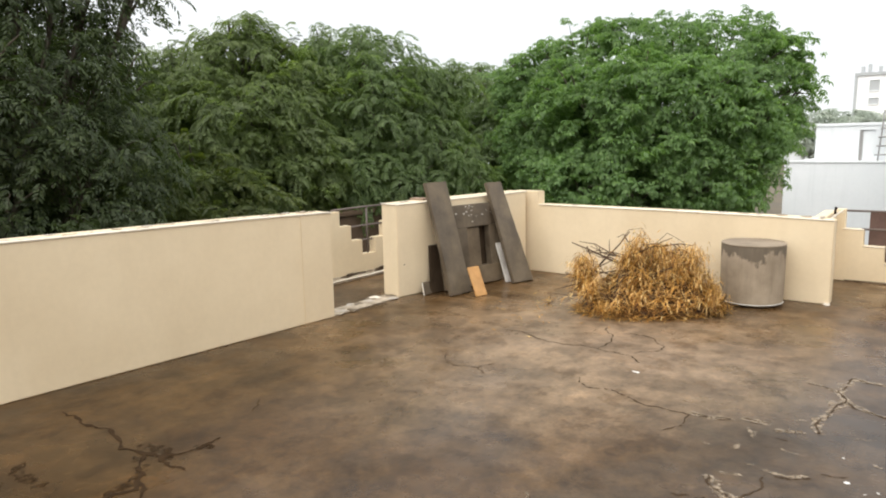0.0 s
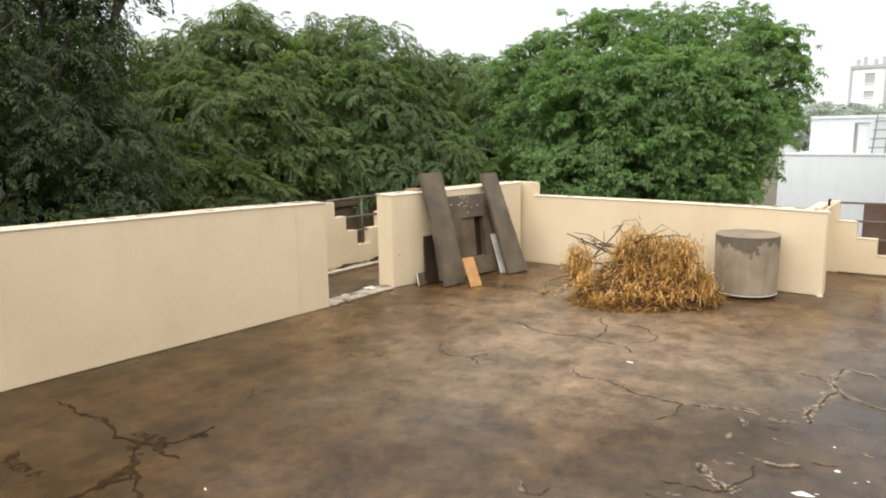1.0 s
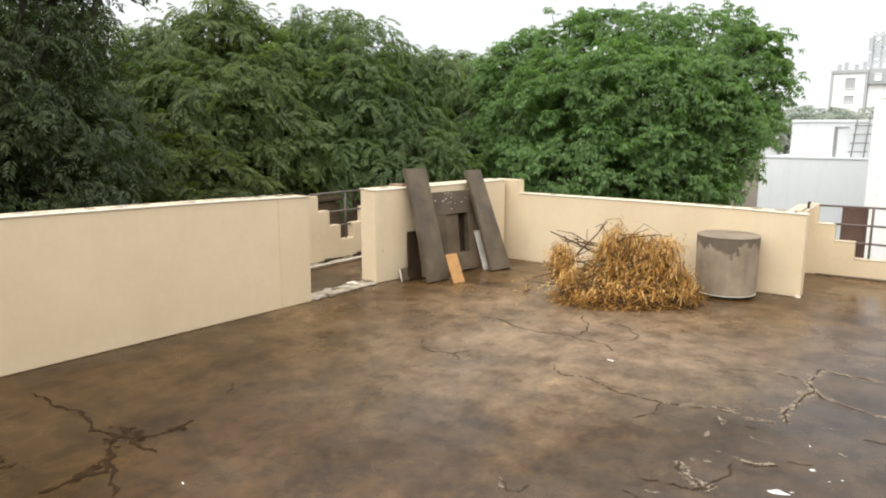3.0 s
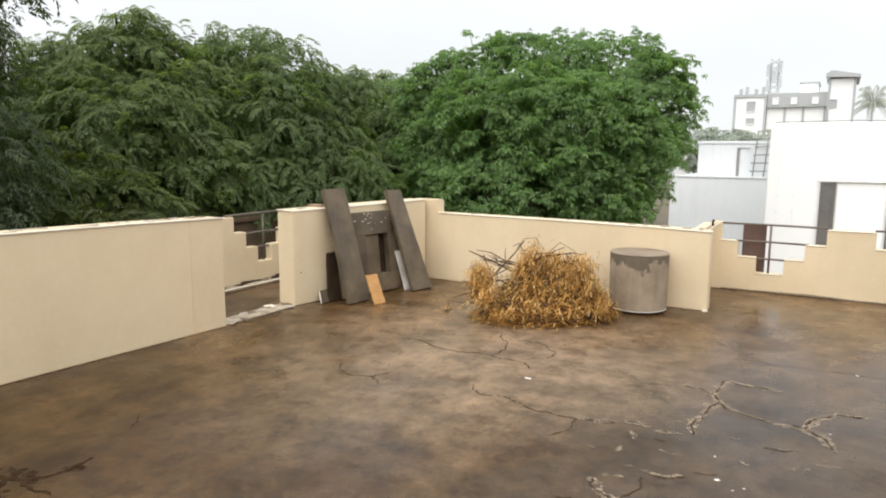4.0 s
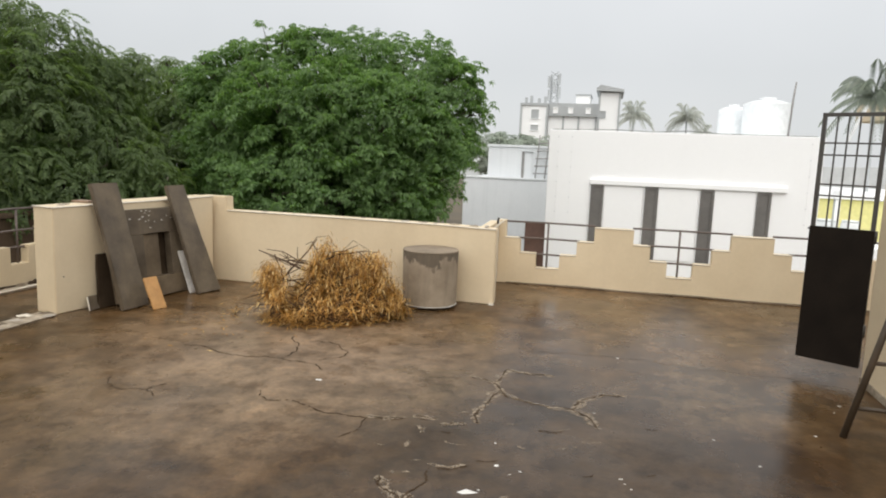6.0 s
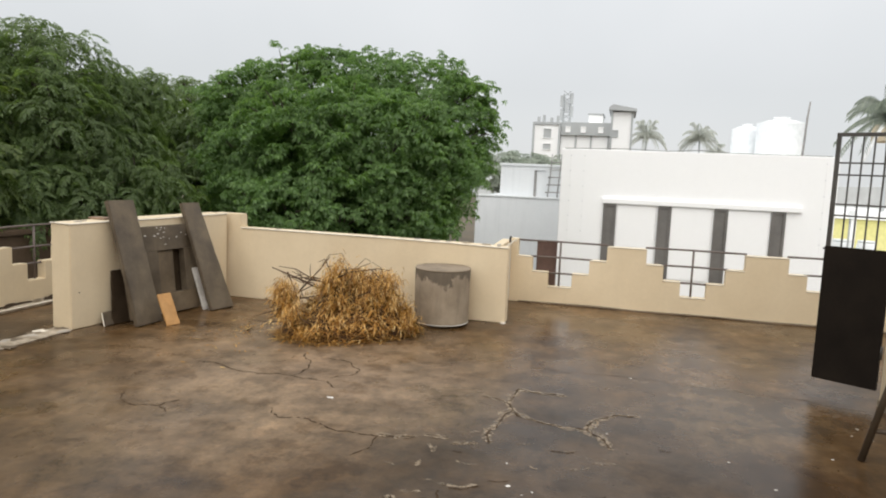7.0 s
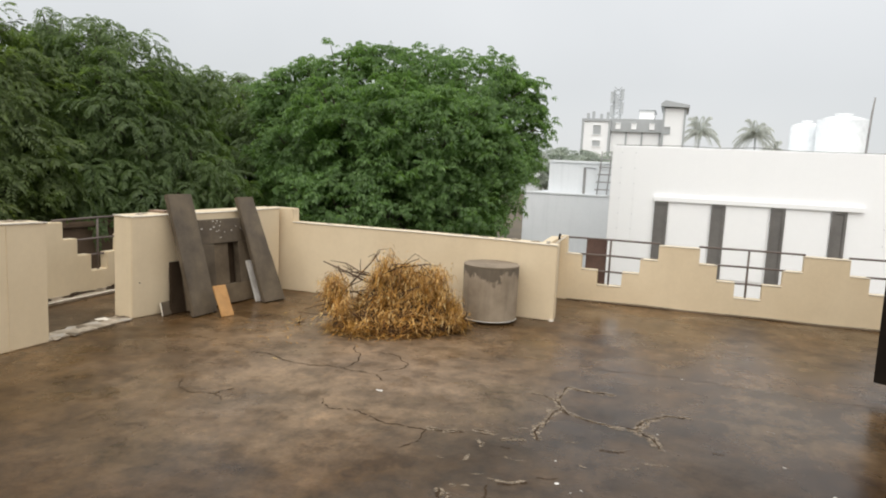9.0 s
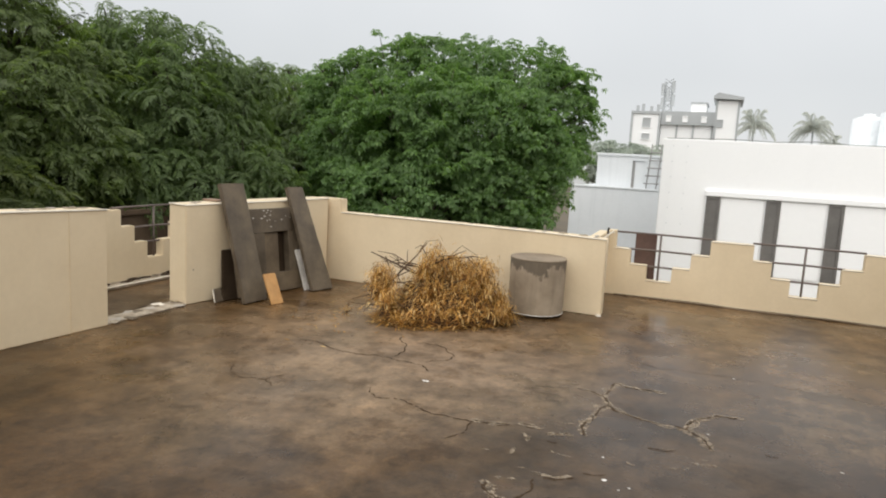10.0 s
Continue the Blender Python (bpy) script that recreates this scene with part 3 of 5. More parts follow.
# worn pale edge along the wall tops
for wall, p0, p1, zs in ((wall_left, (-5.42, -4.9), (-4.965, 4.57), (1.12, 1.115, 1.105, 1.08, 1.055)), (wall_corner, (-5.0, 5.57), (-4.63, 7.70), (1.045, 1.047, 1.05, 1.055, 1.06)),
                         (wall_back, (-4.47, 7.76), (-1.08, 7.715), (0.89, 0.89, 0.889, 0.882, 0.866))):
    a, b = Vector((*p0, 0)), Vector((*p1, 0))
    d = (b - a).normalized()
    out = Vector((d.y, -d.x, 0))
    where = (0, 0.5, 0.7, 0.9, 1) if wall is wall_left else (0, 0.25, 0.5, 0.8, 1)
    part("worn_edge", tube([a.lerp(b, u) + out * 0.002 + Vector((0, 0, z - 0.006)) for u, z in zip(where, zs)], 0.009, 6), EDGE, wall)
part("worn_edge", tube([(-5.0, 5.567, 1.04), (-5.266, 5.613, 1.04)], 0.009, 6), EDGE, wall_corner)
profile = stepped_profile(-1.27, 5.9, -0.605, 1.66, 0.235, 0.192, 0.215, 0.155)[2:][::-1]
for (sa, za), (sb, zb) in zip(profile, profile[1:]):
    if abs(za - zb) < 1e-6 and -1.27 + sa < 2.6:
        part("worn_edge", tube([(-1.27 + sa, FAR_Y - 0.001, za - 0.004), (-1.27 + sb, FAR_Y - 0.001, zb - 0.004)], 0.007, 6), EDGE, wall_far)

part("worn_edge", tube([(-1.20, 9.13, 0.835), (-1.20, 7.90, 0.805)], 0.008, 6), EDGE, wall_return)
part("nail_hole", lathe([(0.007, 0), (0.008, 0.003), (0.004, 0.004)], (0, 0, 0), 10), STONE, wall_corner).matrix_basis = pose(-4.985, 5.66, 0.36, 0, 90, -9.8)
part("mortar_lump", mortar_lump(-1.10, 7.70, 0.001, 0.035, 0.03, 0.03), EDGE, wall_back)
wall_behind = straight_wall("wall_behind", (2.15, -4.85), (-5.4, -4.85), 0.2, ((0, 1.1), (1, 1.1)), "cream parapet wall at the terrace's other end")
stub = thing("pipe_stub", "short dark pipe stub on the low wall", "pipe", (-1.225, 8.75, 0.826))
part("pipe", tube([(0, 0, 0), (0, 0, 0.05), (0.012, 0, 0.075)], [0.012, 0.012, 0.016], 8), BLACK, stub)
plank = thing("wooden_plank", "short weathered brown plank lying on the wall top", "plank", (-5.10, 6.11, 1.053))
part("board", box((-0.11, -0.07, 0.0), (0.09, 0.06, 0.02), 0.004), LADDER_WOOD, plank)

# brown sheet of metal behind the railing
rust = thing("metal_sheet", "rust-brown metal sheet standing behind the railing", "sheet", (-0.80, 9.29, -0.3))
part("sheet", box((-0.14, 0, 0.0), (0.125, 0.012, 1.12), 0.003), RUST, rust)
part("edge_strip", box((0.10, -0.012, 0.0), (0.128, -0.001, 1.12), 0.002), RUST, rust)
part("bracket", box((-0.1, 0.004, 0.30), (0.1, -0.04, 0.26)), RAIL, rust)

# broken mortar: the sill of the gap, the kerb behind it, and lumps on the wall tops
sill = tagged(part("sill", box((-5.2, 4.575, 0.001), (-4.98, 5.565, 0.012), 0.003), MORTAR), "broken mortar sill across the terrace gap", "sill", kind="structure")
for k in range(12):
    part("mortar_lump", mortar_lump(-5.09 + rng.uniform(-0.10, 0.12), 4.66 + k * 0.082, 0.011, rng.uniform(0.05, 0.10), rng.uniform(0.06, 0.13), rng.uniform(0.003, 0.009), rng.uniform(-40, 40), (0.3, 1.2)), (MORTAR, CONCRETE, STONE_B)[k % 3] if k != 9 else EDGE, sill)
kerb_edge = [(-6.125 + 0.006 * math.sin(k * 2.1), 4.2 + 0.2 * k, 0.032) for k in range(19)]
kerb = tagged(part("kerb", box((-6.297, 4.0, 0.001), (-6.12, 8.0, 0.035), 0.01), MORTAR), "low rough mortar kerb along the perimeter wall", "kerb", kind="structure")
part("worn_edge", tube(kerb_edge, [0.006 + 0.006 * ((k * 5) % 7) / 7 for k in range(19)], 6), EDGE, kerb)
for k in range(14):
    part("mortar_lump", mortar_lump(-6.25 + rng.uniform(-0.02, 0.03), 5.2 + k * 0.15, 0.033, 0.045, 0.11, rng.uniform(0.015, 0.04), 0.0, (0.4, 1.2)), SHADE_KERB_CEMENT if k % 4 else MORTAR, kerb)
for wall, a, b, count, z in ((wall_left, (-5.22, 1.0), (-5.08, 4.5), 30, 1.068), (wall_corner, (-5.10, 5.65), (-4.76, 7.6), 12, 1.046), (wall_back, (-4.3, 7.845), (-1.2, 7.80), 22, 0.884)):
    for k in range(count):
        u = (k + rng.uniform(0, 0.8)) / count
        zz = z
        if wall is wall_left:
            zz = 1.109 - max(0, u - 0.1) * 0.048
        part("mortar_lump", mortar_lump(a[0] + (b[0] - a[0]) * u + rng.uniform(-0.05, 0.05), a[1] + (b[1] - a[1]) * u, zz - 0.006,
                                        rng.uniform(0.03, 0.07), rng.uniform(0.04, 0.10), rng.uniform(0.008, 0.02), 0.0, (0.35, 1.15)), MORTAR if k % 3 else CONCRETE, wall)
part("joint", box((-0.004, -0.002, 0), (0.0015, 0.002, 1.04), 0, pose(-4.978, 4.20, 0.005, 0, 0, -2.7)), CREAM, wall_left)

# ---- own house wall with the iron gate ----
house = thing("house", "cream stair-room wall of the house at the terrace", "house", (2.2, 6.0, 0))
part("wall", box((-0.03, -10.9, 0.002), (3.6, 0.06, 2.75), 0.01), CREAM, house)
part("roof", box((-0.03, -10.9, 2.755), (3.6, 0.06, 2.90), 0.01), CREAM, house)
part("skirting", box((-0.045, -10.9, 0.002), (-0.032, 0.055, 0.06), 0.003), MORTAR, house)

gate = thing("iron_gate", "dark iron gate leaf with solid lower sheet, standing open", "gate", (2.145, 6.075, 0.12))
GATE = Vector((-0.395, 0.235, 0))
GW = GATE.length
gm = Matrix.Rotation(math.atan2(GATE.y, GATE.x), 4, "Z")


def gate_bar(name, u0, u1, z0, z1, depth=0.022, mat=GRILLE):
    part(name, box((u0, -depth / 2, z0), (u1, depth / 2, z1), 0.002, gm), mat, gate)


gate_bar("stile", 0, 0.03, 0, 2.01, 0.03)
gate_bar("stile", GW - 0.03, GW, 0, 2.01, 0.03)
for z in (0.0, 1.065, 1.98):
    gate_bar("cross_rail", 0.031, GW - 0.031, z, z + 0.03, 0.028)
for z in (1.345, 1.435, 1.67, 1.765):
    gate_bar("cross_bar", 0.031, GW - 0.031, z, z + 0.013, 0.012)
for k in range(1, 5):
    u = 0.03 + (GW - 0.06) * k / 5
    gate_bar("upright_bar", u - 0.006, u + 0.006, 1.096, 1.979, 0.0119)
part("sheet", box((-0.004, -0.0195, 0.0), (GW + 0.004, -0.0155, 1.10), 0, gm), BLACK, gate, "solid dark iron sheet")
part("sheet", box((-0.004, 0.0155, 0.0), (GW + 0.004, 0.0195, 1.10), 0, gm), BLACK, gate, "solid dark iron sheet")
part("latch", box((GW + 0.001, -0.01, 1.07), (GW + 0.02, 0.01, 1.085), 0.002, gm), GRILLE, gate)
for z in (0.25, 1.0, 1.75):
    part("hinge", tube([(0.005, 0.0, z), (0.005, 0, z + 0.1)], 0.016, 8), GRILLE, gate)

ladder = thing("trestle_ladder", "dark brown metal trestle ladder beside the house wall", "ladder", (1.67, 4.80, 0))
part("rail", tube([(0, 0, 0.0), (0.13, 0.0, 0.58), (0.26, 0.0, 1.16)], 0.021, 10), LADDER, ladder)
part("rail", tube([(0.465, 0, 0.0), (0.40, 0.0, 0.58), (0.335, 0.0, 1.16)], 0.021, 10), LADDER, ladder)
part("top_plate", box((0.22, -0.05, 1.162), (0.375, 0.05, 1.185), 0.005), LADDER, ladder)
for z in (0.20, 0.50, 0.80):
    part("rung", tube([(z * 0.224 + 0.016, 0, z), (0.465 - z * 0.112 - 0.016, 0, z)], 0.014, 8), LADDER, ladder)

# ---- things on the terrace ----


def leaning(name, label, category, foot0, foot1, top0, top1, thick, mat):
    """A flat slab between its foot edge and its top edge, thickness away from the viewer."""
    a, b, c, d = (Vector(p) for p in (foot0, foot1, top1, top0))
    nrm = (b - a).cross(d - a).normalized()
    if nrm.x < 0:
        nrm = -nrm
    bm = bmesh.new()
    cols, rows = 4, 10
    grid = [[bm.verts.new(a.lerp(b, i / cols).lerp(d.lerp(c, i / cols), j / rows)) for i in range(cols + 1)] for j in range(rows + 1)]
    faces = [bm.faces.new((grid[j][i], grid[j][i + 1], grid[j + 1][i + 1], grid[j + 1][i])) for j in range(rows) for i in range(cols)]
    got = bmesh.ops.extrude_face_region(bm, geom=faces)
    moved = [g for g in got["geom"] if isinstance(g, bmesh.types.BMVert)]
    bmesh.ops.translate(bm, vec=nrm * -thick, verts=moved)
    bmesh.ops.recalc_face_normals(bm, faces=bm.faces)
    sharp = [e for e in bm.edges if e.calc_face_angle(0) > 0.8]
    bmesh.ops.bevel(bm, geom=sharp, offset=min(0.006, thick * 0.3), segments=2, affect="EDGES")
    low = min(v.co.z for v in bm.verts)
    for v in bm.verts:
        v.co.z -= low
        v.co += Vector((noise.noise(v.co * 9), noise.noise(v.co * 9 + Vector((5, 0, 0))), 0)) * 0.004
    ob = part(name, bm, mat)
    return tagged(ob, label, category)


leaning("stone_slab", "long dark grey stone slab leaning on the wall", "slab", (-4.50, 5.90, 0), (-4.47, 6.24, 0), (-4.88, 5.94, 1.25), (-4.83, 6.26, 1.25), 0.05, STONE)
leaning("stone_slab", "long dark grey stone slab with a chipped edge", "slab", (-4.30, 6.88, 0), (-4.22, 7.20, 0), (-4.71, 6.90, 1.20), (-4.66, 7.15, 1.20), 0.05, STONE)

# added piece: its black stands for the shadow beside the long slab
leaning("stone_slab", "short black slab added for the shade behind a longer one", "slab", (-4.805, 5.912, 0), (-4.755, 6.112, 0), (-4.895, 6.002, 0.538), (-4.855, 6.202, 0.538), 0.03, SHADE_KERB_CEMENT)
frame_panel = thing("cement_window_panel", "grey cement panel with a rectangular recess leaning on the wall", "panel", (-4.735, 6.55, 0))
# the panel stands almost upright behind the slabs; s runs along the wall, z up it
PM = pose(0, 0, 0, 0, 0, -9.8) @ pose(0, 0, 0, 0, -6.0, 0)


def panel_piece(name, s0, s1, z0, z1, t0, t1, mat):
    part(name, box((t0, s0, z0), (t1, s1, z1), 0.003, PM), mat, frame_panel)


panel_piece("top_rail", -0.45, 0.50, 0.70, 0.97, 0.02, 0.11, STONE)
panel_piece("bottom_rail", -0.45, 0.50, 0.005, 0.22, 0.02, 0.11, STONE_B)
panel_piece("side_rail", -0.45, -0.06, 0.222, 0.698, 0.02, 0.11, STONE)
panel_piece("side_rail", 0.31, 0.50, 0.222, 0.698, 0.02, 0.11, STONE)
panel_piece("infill_board", -0.058, 0.175, 0.224, 0.690, 0.045, 0.075, STONE_B)
# the recess's shade is put into this plate's black
panel_piece("shade_back_plate", -0.45, 0.50, 0.005, 0.965, -0.02, 0.002, SHADE_KERB_CEMENT)
for k in range(20):
    s, z = (-0.02 if k % 3 else 0.36) + rng.normal() * 0.10, 0.84 + rng.normal() * 0.05
    part("paint_fleck", box((0.111, s, z), (0.114, s + rng.uniform(0.006, 0.030), z + rng.uniform(0.004, 0.012)), 0, PM), CHALK, frame_panel)

leaning("wooden_board", "short orange plywood board leaning on the slab", "board", (-4.28, 6.06, 0), (-4.24, 6.22, 0), (-4.43, 6.10, 0.31), (-4.39, 6.26, 0.31), 0.018, PLY)
leaning("white_board", "narrow chalky white board beside the slab", "board", (-4.43, 6.90, 0), (-4.38, 7.02, 0), (-4.60, 6.93, 0.47), (-4.55, 7.06, 0.47), 0.02, CHALK)
offcut = leaning("stone_offcut", "small dark stone offcut with a pale edge at the wall foot", "stone", (-4.80, 5.785, 0), (-4.80, 5.93, 0), (-4.895, 5.86, 0.125), (-4.875, 6.00, 0.125), 0.02, STONE)
part("pale_edge", tube([(-4.805, 5.783, 0.008), (-4.897, 5.857, 0.124)], 0.006, 6), EDGE, offcut)

# concrete ring
drum = thing("concrete_drum", "weathered concrete drum with dark stained rim", "drum", (-1.750, 7.415, 0))
part("foot_pad", lathe([(0.25, 0.0), (0.26, 0.032)], (0, 0, 0), 40), STONE_B, drum)
part("body", lathe([(0.29, 0.033), (0.298, 0.045), (0.296, 0.06), (0.302, 0.11), (0.305, 0.40), (0.307, 0.61), (0.305, 0.618)], (0, 0, 0), 56), DRUM, drum)
part("lid", lathe([(0.304, 0.619), (0.309, 0.622), (0.309, 0.631), (0.301, 0.637), (0.05, 0.641)], (0, 0, 0), 56), LID, drum)
part("foot_ring", lathe([(0.29, 0.0325), (0.303, 0.033), (0.304, 0.036), (0.300, 0.039), (0.296, 0.040)], (0, 0, 0), 56), CHALK, drum, "pale mortar ring at the foot")

# heap of dry cut branches
heap = thing("dry_branch_heap", "heap of dry golden leaves and cut branches", "heap", (-2.47, 6.55, 0))
hr = np.random.default_rng(11)


def heap_height(x, y):
    """The heap's own shape: a ridge along the wall, higher at one end, with a long low skirt."""
    u = x * 0.82 + y * 0.57
    v = -x * 0.57 + y * 0.82
    a = 0.58 * math.exp(-((u + 0.08) / 0.33) ** 4 - (v / 0.36) ** 2)
    b = 0.46 * math.exp(-((u - 0.24) / 0.26) ** 4 - (v / 0.36) ** 2)
    c = 0.40 * math.exp(-((u + 0.70) / 0.13) ** 4 - (v / 0.26) ** 2)
    lump = 0.10 * noise.noise(Vector((x * 5, y * 5, 2.0)))
    return max(0.02, max(a, b, c) + 0.12 * max(0, 1 - (u / 0.98) ** 4 - (v / 0.62) ** 4) + lump * min(1, 4 * max(a, b, c)))


def heap_place(u, v):
    return 0.82 * u - 0.57 * v, 0.57 * u + 0.82 * v


def strand(p, d, length, width, curl):
    """A narrow dry leaf in two bent pieces."""
    d = d / np.linalg.norm(d)
    s = np.cross(d, np.array((0.2, 0.1, 1.0)))
    s = s / (np.linalg.norm(s) + 1e-9)
    e = d + np.array((0, 0, -curl))
    e = e / np.linalg.norm(e)
    m = p + d * length * 0.5
    t = m + e * length * 0.5
    w = s * width / 2
    q = [p - w * 0.6, p + w * 0.6, m + w, m - w, m - w, m + w, t + w * 0.2, t - w * 0.2]
    return [np.array((a[0], a[1], max(a[2], 0.004))) for a in q]


quads = []
for k in range(7600):
    # the skirt and the lying leaves all over it
    u, v = hr.uniform(-0.82, 0.74), hr.uniform(-0.48, 0.42)
    if ((u + 0.04) / 0.78) ** 2 + (v / 0.48) ** 2 > hr.uniform(0.8, 1.05):
        continue
    x, y = heap_place(u, v)
    z = max(0.006, heap_height(x, y) * hr.uniform(0.45, 0.95))
    a = hr.uniform(0, 2 * math.pi)
    quads += strand(np.array((x, y, z)), np.array((math.cos(a), math.sin(a), hr.uniform(-0.7, 0.5))), hr.uniform(0.06, 0.17), hr.uniform(0.005, 0.011), hr.uniform(0.1, 0.9))
for k in range(2200):
    # straw that lies flat round the foot
    w = hr.uniform(0, 2 * math.pi)
    f = hr.uniform(0.70, 1.0)
    x, y = heap_place(math.cos(w) * 0.72 * f - 0.06, math.sin(w) * 0.46 * f)
    a = hr.uniform(0, 2 * math.pi)
    quads += strand(np.array((x, y, hr.uniform(0.006, 0.09) * (1.15 - f) * 3)), np.array((math.cos(a), math.sin(a), hr.uniform(-0.1, 0.25))), hr.uniform(0.06, 0.15), hr.uniform(0.005, 0.010), hr.uniform(0.1, 0.5))
bm = bmesh.new()
bmesh.ops.create_icosphere(bm, subdivisions=4, radius=1.0)
for v in bm.verts:
    x, y = heap_place(v.co.x * 0.70, v.co.y * 0.36)
    top = heap_height(x, y) * 0.72
    v.co = Vector((x, y, max(0.001, top * max(0, v.co.z) ** 0.5 + 0.02 * noise.noise(Vector((x, y, 0)) * 12))))
part("matted_core", bm, TWIG, heap, "dark matted twigs inside the heap")
for k in range(64):
    # bunches of dry leaves that hang from the branches
    u = hr.uniform(-0.80, 0.60)
    v = hr.normal() * 0.17 - 0.03
    if -0.58 < u < -0.40:
        u += 0.25
    if k < 8:
        u, v = -0.70 + 0.04 * hr.normal(), 0.06 + 0.08 * hr.normal()
    x, y = heap_place(u, v)
    top = heap_height(x, y) * hr.uniform(0.75, 1.0) + 0.03
    lean = hr.normal(size=2) * 0.25
    tuft = []
    for n in range(int(hr.uniform(90, 170))):
        a = hr.uniform(0, 2 * math.pi)
        p = np.array((x, y, top)) + hr.normal(size=3) * np.array((0.045, 0.045, 0.04))
        d = np.array((math.cos(a) * 0.75 + lean[0], math.sin(a) * 0.75 + lean[1], hr.uniform(-1.0, 0.45)))
        tuft += strand(p, d, hr.uniform(0.05, 0.15), hr.uniform(0.004, 0.009), hr.uniform(0.4, 1.8))
    quads += tuft
leaves = quads_mesh("dry_leaves", np.array(quads), STRAW, heap)
leaves["kind"] = "stuff"
for k in range(22):
    # bent, forked twigs, most of them at one end
    at_end = k < 9
    u = -0.34 + hr.normal() * 0.12 if at_end else hr.uniform(-0.4, 0.62)
    x, y = heap_place(u, hr.normal() * 0.10)
    p = Vector((x, y, heap_height(x, y) * hr.uniform(0.6, 1.1)))
    a = hr.uniform(2.7, 4.3) if at_end else hr.uniform(0, 6.28)
    L = hr.uniform(0.36, 0.60) if at_end else hr.uniform(0.2, 0.36)
    d = Vector((math.cos(a), math.sin(a) * 0.7, hr.uniform(0.0, 0.55))).normalized() * L
    side = Vector((hr.normal(), hr.normal(), hr.normal())) * 0.03
    pts = [p - d * 0.4, p + d * 0.2 + side, p + d * 0.65 - side * 0.6, p + d + side * 0.8 + Vector((0, 0, -0.03))]
    bm = tube(pts, [0.008, 0.0065, 0.005, 0.003], 6)
    for w in (0.35, 0.7):
        q = pts[1].lerp(pts[2], w)
        f = (d.normalized() * 0.5 + Vector((hr.normal(), hr.normal(), hr.normal())) * 0.6).normalized() * L * 0.38
        bm = join(bm, tube([q, q + f * 0.55 + side * 0.3, q + f], [0.005, 0.004, 0.002], 5))
    part("branch", bm, TWIG, heap)
# the longer cut branches that stick out of the heap
for pts, r in ((((-0.20, -0.06, 0.40), (-0.52, -0.19, 0.57), (-0.76, -0.28, 0.68)), 0.013),
               (((-0.62, -0.22, 0.28), (-0.46, -0.15, 0.50), (-0.31, -0.11, 0.66), (-0.22, -0.08, 0.80)), 0.011),
               (((-0.06, -0.02, 0.52), (0.05, 0.02, 0.69), (0.17, 0.06, 0.73)), 0.008),
               (((-0.29, -0.10, 0.68), (-0.22, -0.09, 0.82), (-0.10, -0.05, 0.83), (-0.04, -0.02, 0.68)), 0.004),
               (((-0.02, -0.02, 0.62), (0.12, 0.03, 0.78), (0.26, 0.08, 0.70), (0.30, 0.10, 0.55)), 0.004),
               (((0.24, 0.08, 0.42), (0.37, 0.13, 0.53), (0.45, 0.16, 0.47), (0.46, 0.16, 0.36)), 0.008),
               (((-0.22, -0.40, 0.20), (0.05, -0.26, 0.40), (0.24, -0.12, 0.48)), 0.010),
               (((-0.72, -0.30, 0.16), (-0.52, -0.20, 0.42), (-0.33, -0.12, 0.52)), 0.010),
               (((-0.74, -0.30, 0.30), (-0.55, -0.22, 0.35), (-0.28, -0.12, 0.40)), 0.010),
               (((-0.60, -0.24, 0.62), (-0.55, -0.20, 0.45), (-0.58, -0.22, 0.22)), 0.008)):
    n = len(pts) - 1
    part("branch", tube([Vector(p) + Vector((hr.normal(), hr.normal(), hr.normal())) * 0.006 for p in pts], [r * (1 - 0.6 * k / n) for k in range(n + 1)], 7), TWIG, heap)
sprig = thing("dry_sprig", "small dry forked sprig lying on the wet floor", "twig", (-3.47, 6.23, 0.0))
for d in ((0.02, 0.01, 0.13), (-0.06, 0.02, 0.07), (0.07, 0.0, 0.06), (0.03, -0.05, 0.04)):
    part("stalk", tube([(0, 0, 0.003), Vector(d) * 0.6 + Vector((0.01, 0, 0)), d], [0.005, 0.004, 0.002], 6), TWIG, sprig)
tuft = []
for k in range(40):
    w = hr.uniform(0, 2 * math.pi)
    tuft += strand(np.array((hr.normal() * 0.03, hr.normal() * 0.03, hr.uniform(0.005, 0.07))), np.array((math.cos(w), math.sin(w), hr.uniform(-0.5, 0.6))), hr.uniform(0.03, 0.07), 0.006, 0.5)
quads_mesh("dry_leaves", np.array(tuft), STRAW, sprig)
loose = []
for k in range(90):
    x, y = hr.normal(-3.25, 0.35), hr.normal(6.2, 0.5)
    a = hr.uniform(0, 6.28)
    if x > -4.1 and y < 7.5:
        loose += leaflet(np.array((x, y, 0.004)), np.array((math.cos(a), math.sin(a), 0.05)), np.array((-math.sin(a), math.cos(a), 0.1)), hr.uniform(0.04, 0.1), 0.012, 0.0)
loose = quads_mesh("loose_straw", np.array(loose), STRAW)
tagged(loose, "loose dry straw leaves scattered on the wet floor", "straw", kind="stuff")

# ---- cracks and chips in the floor ----
cr = np.random.default_rng(21)


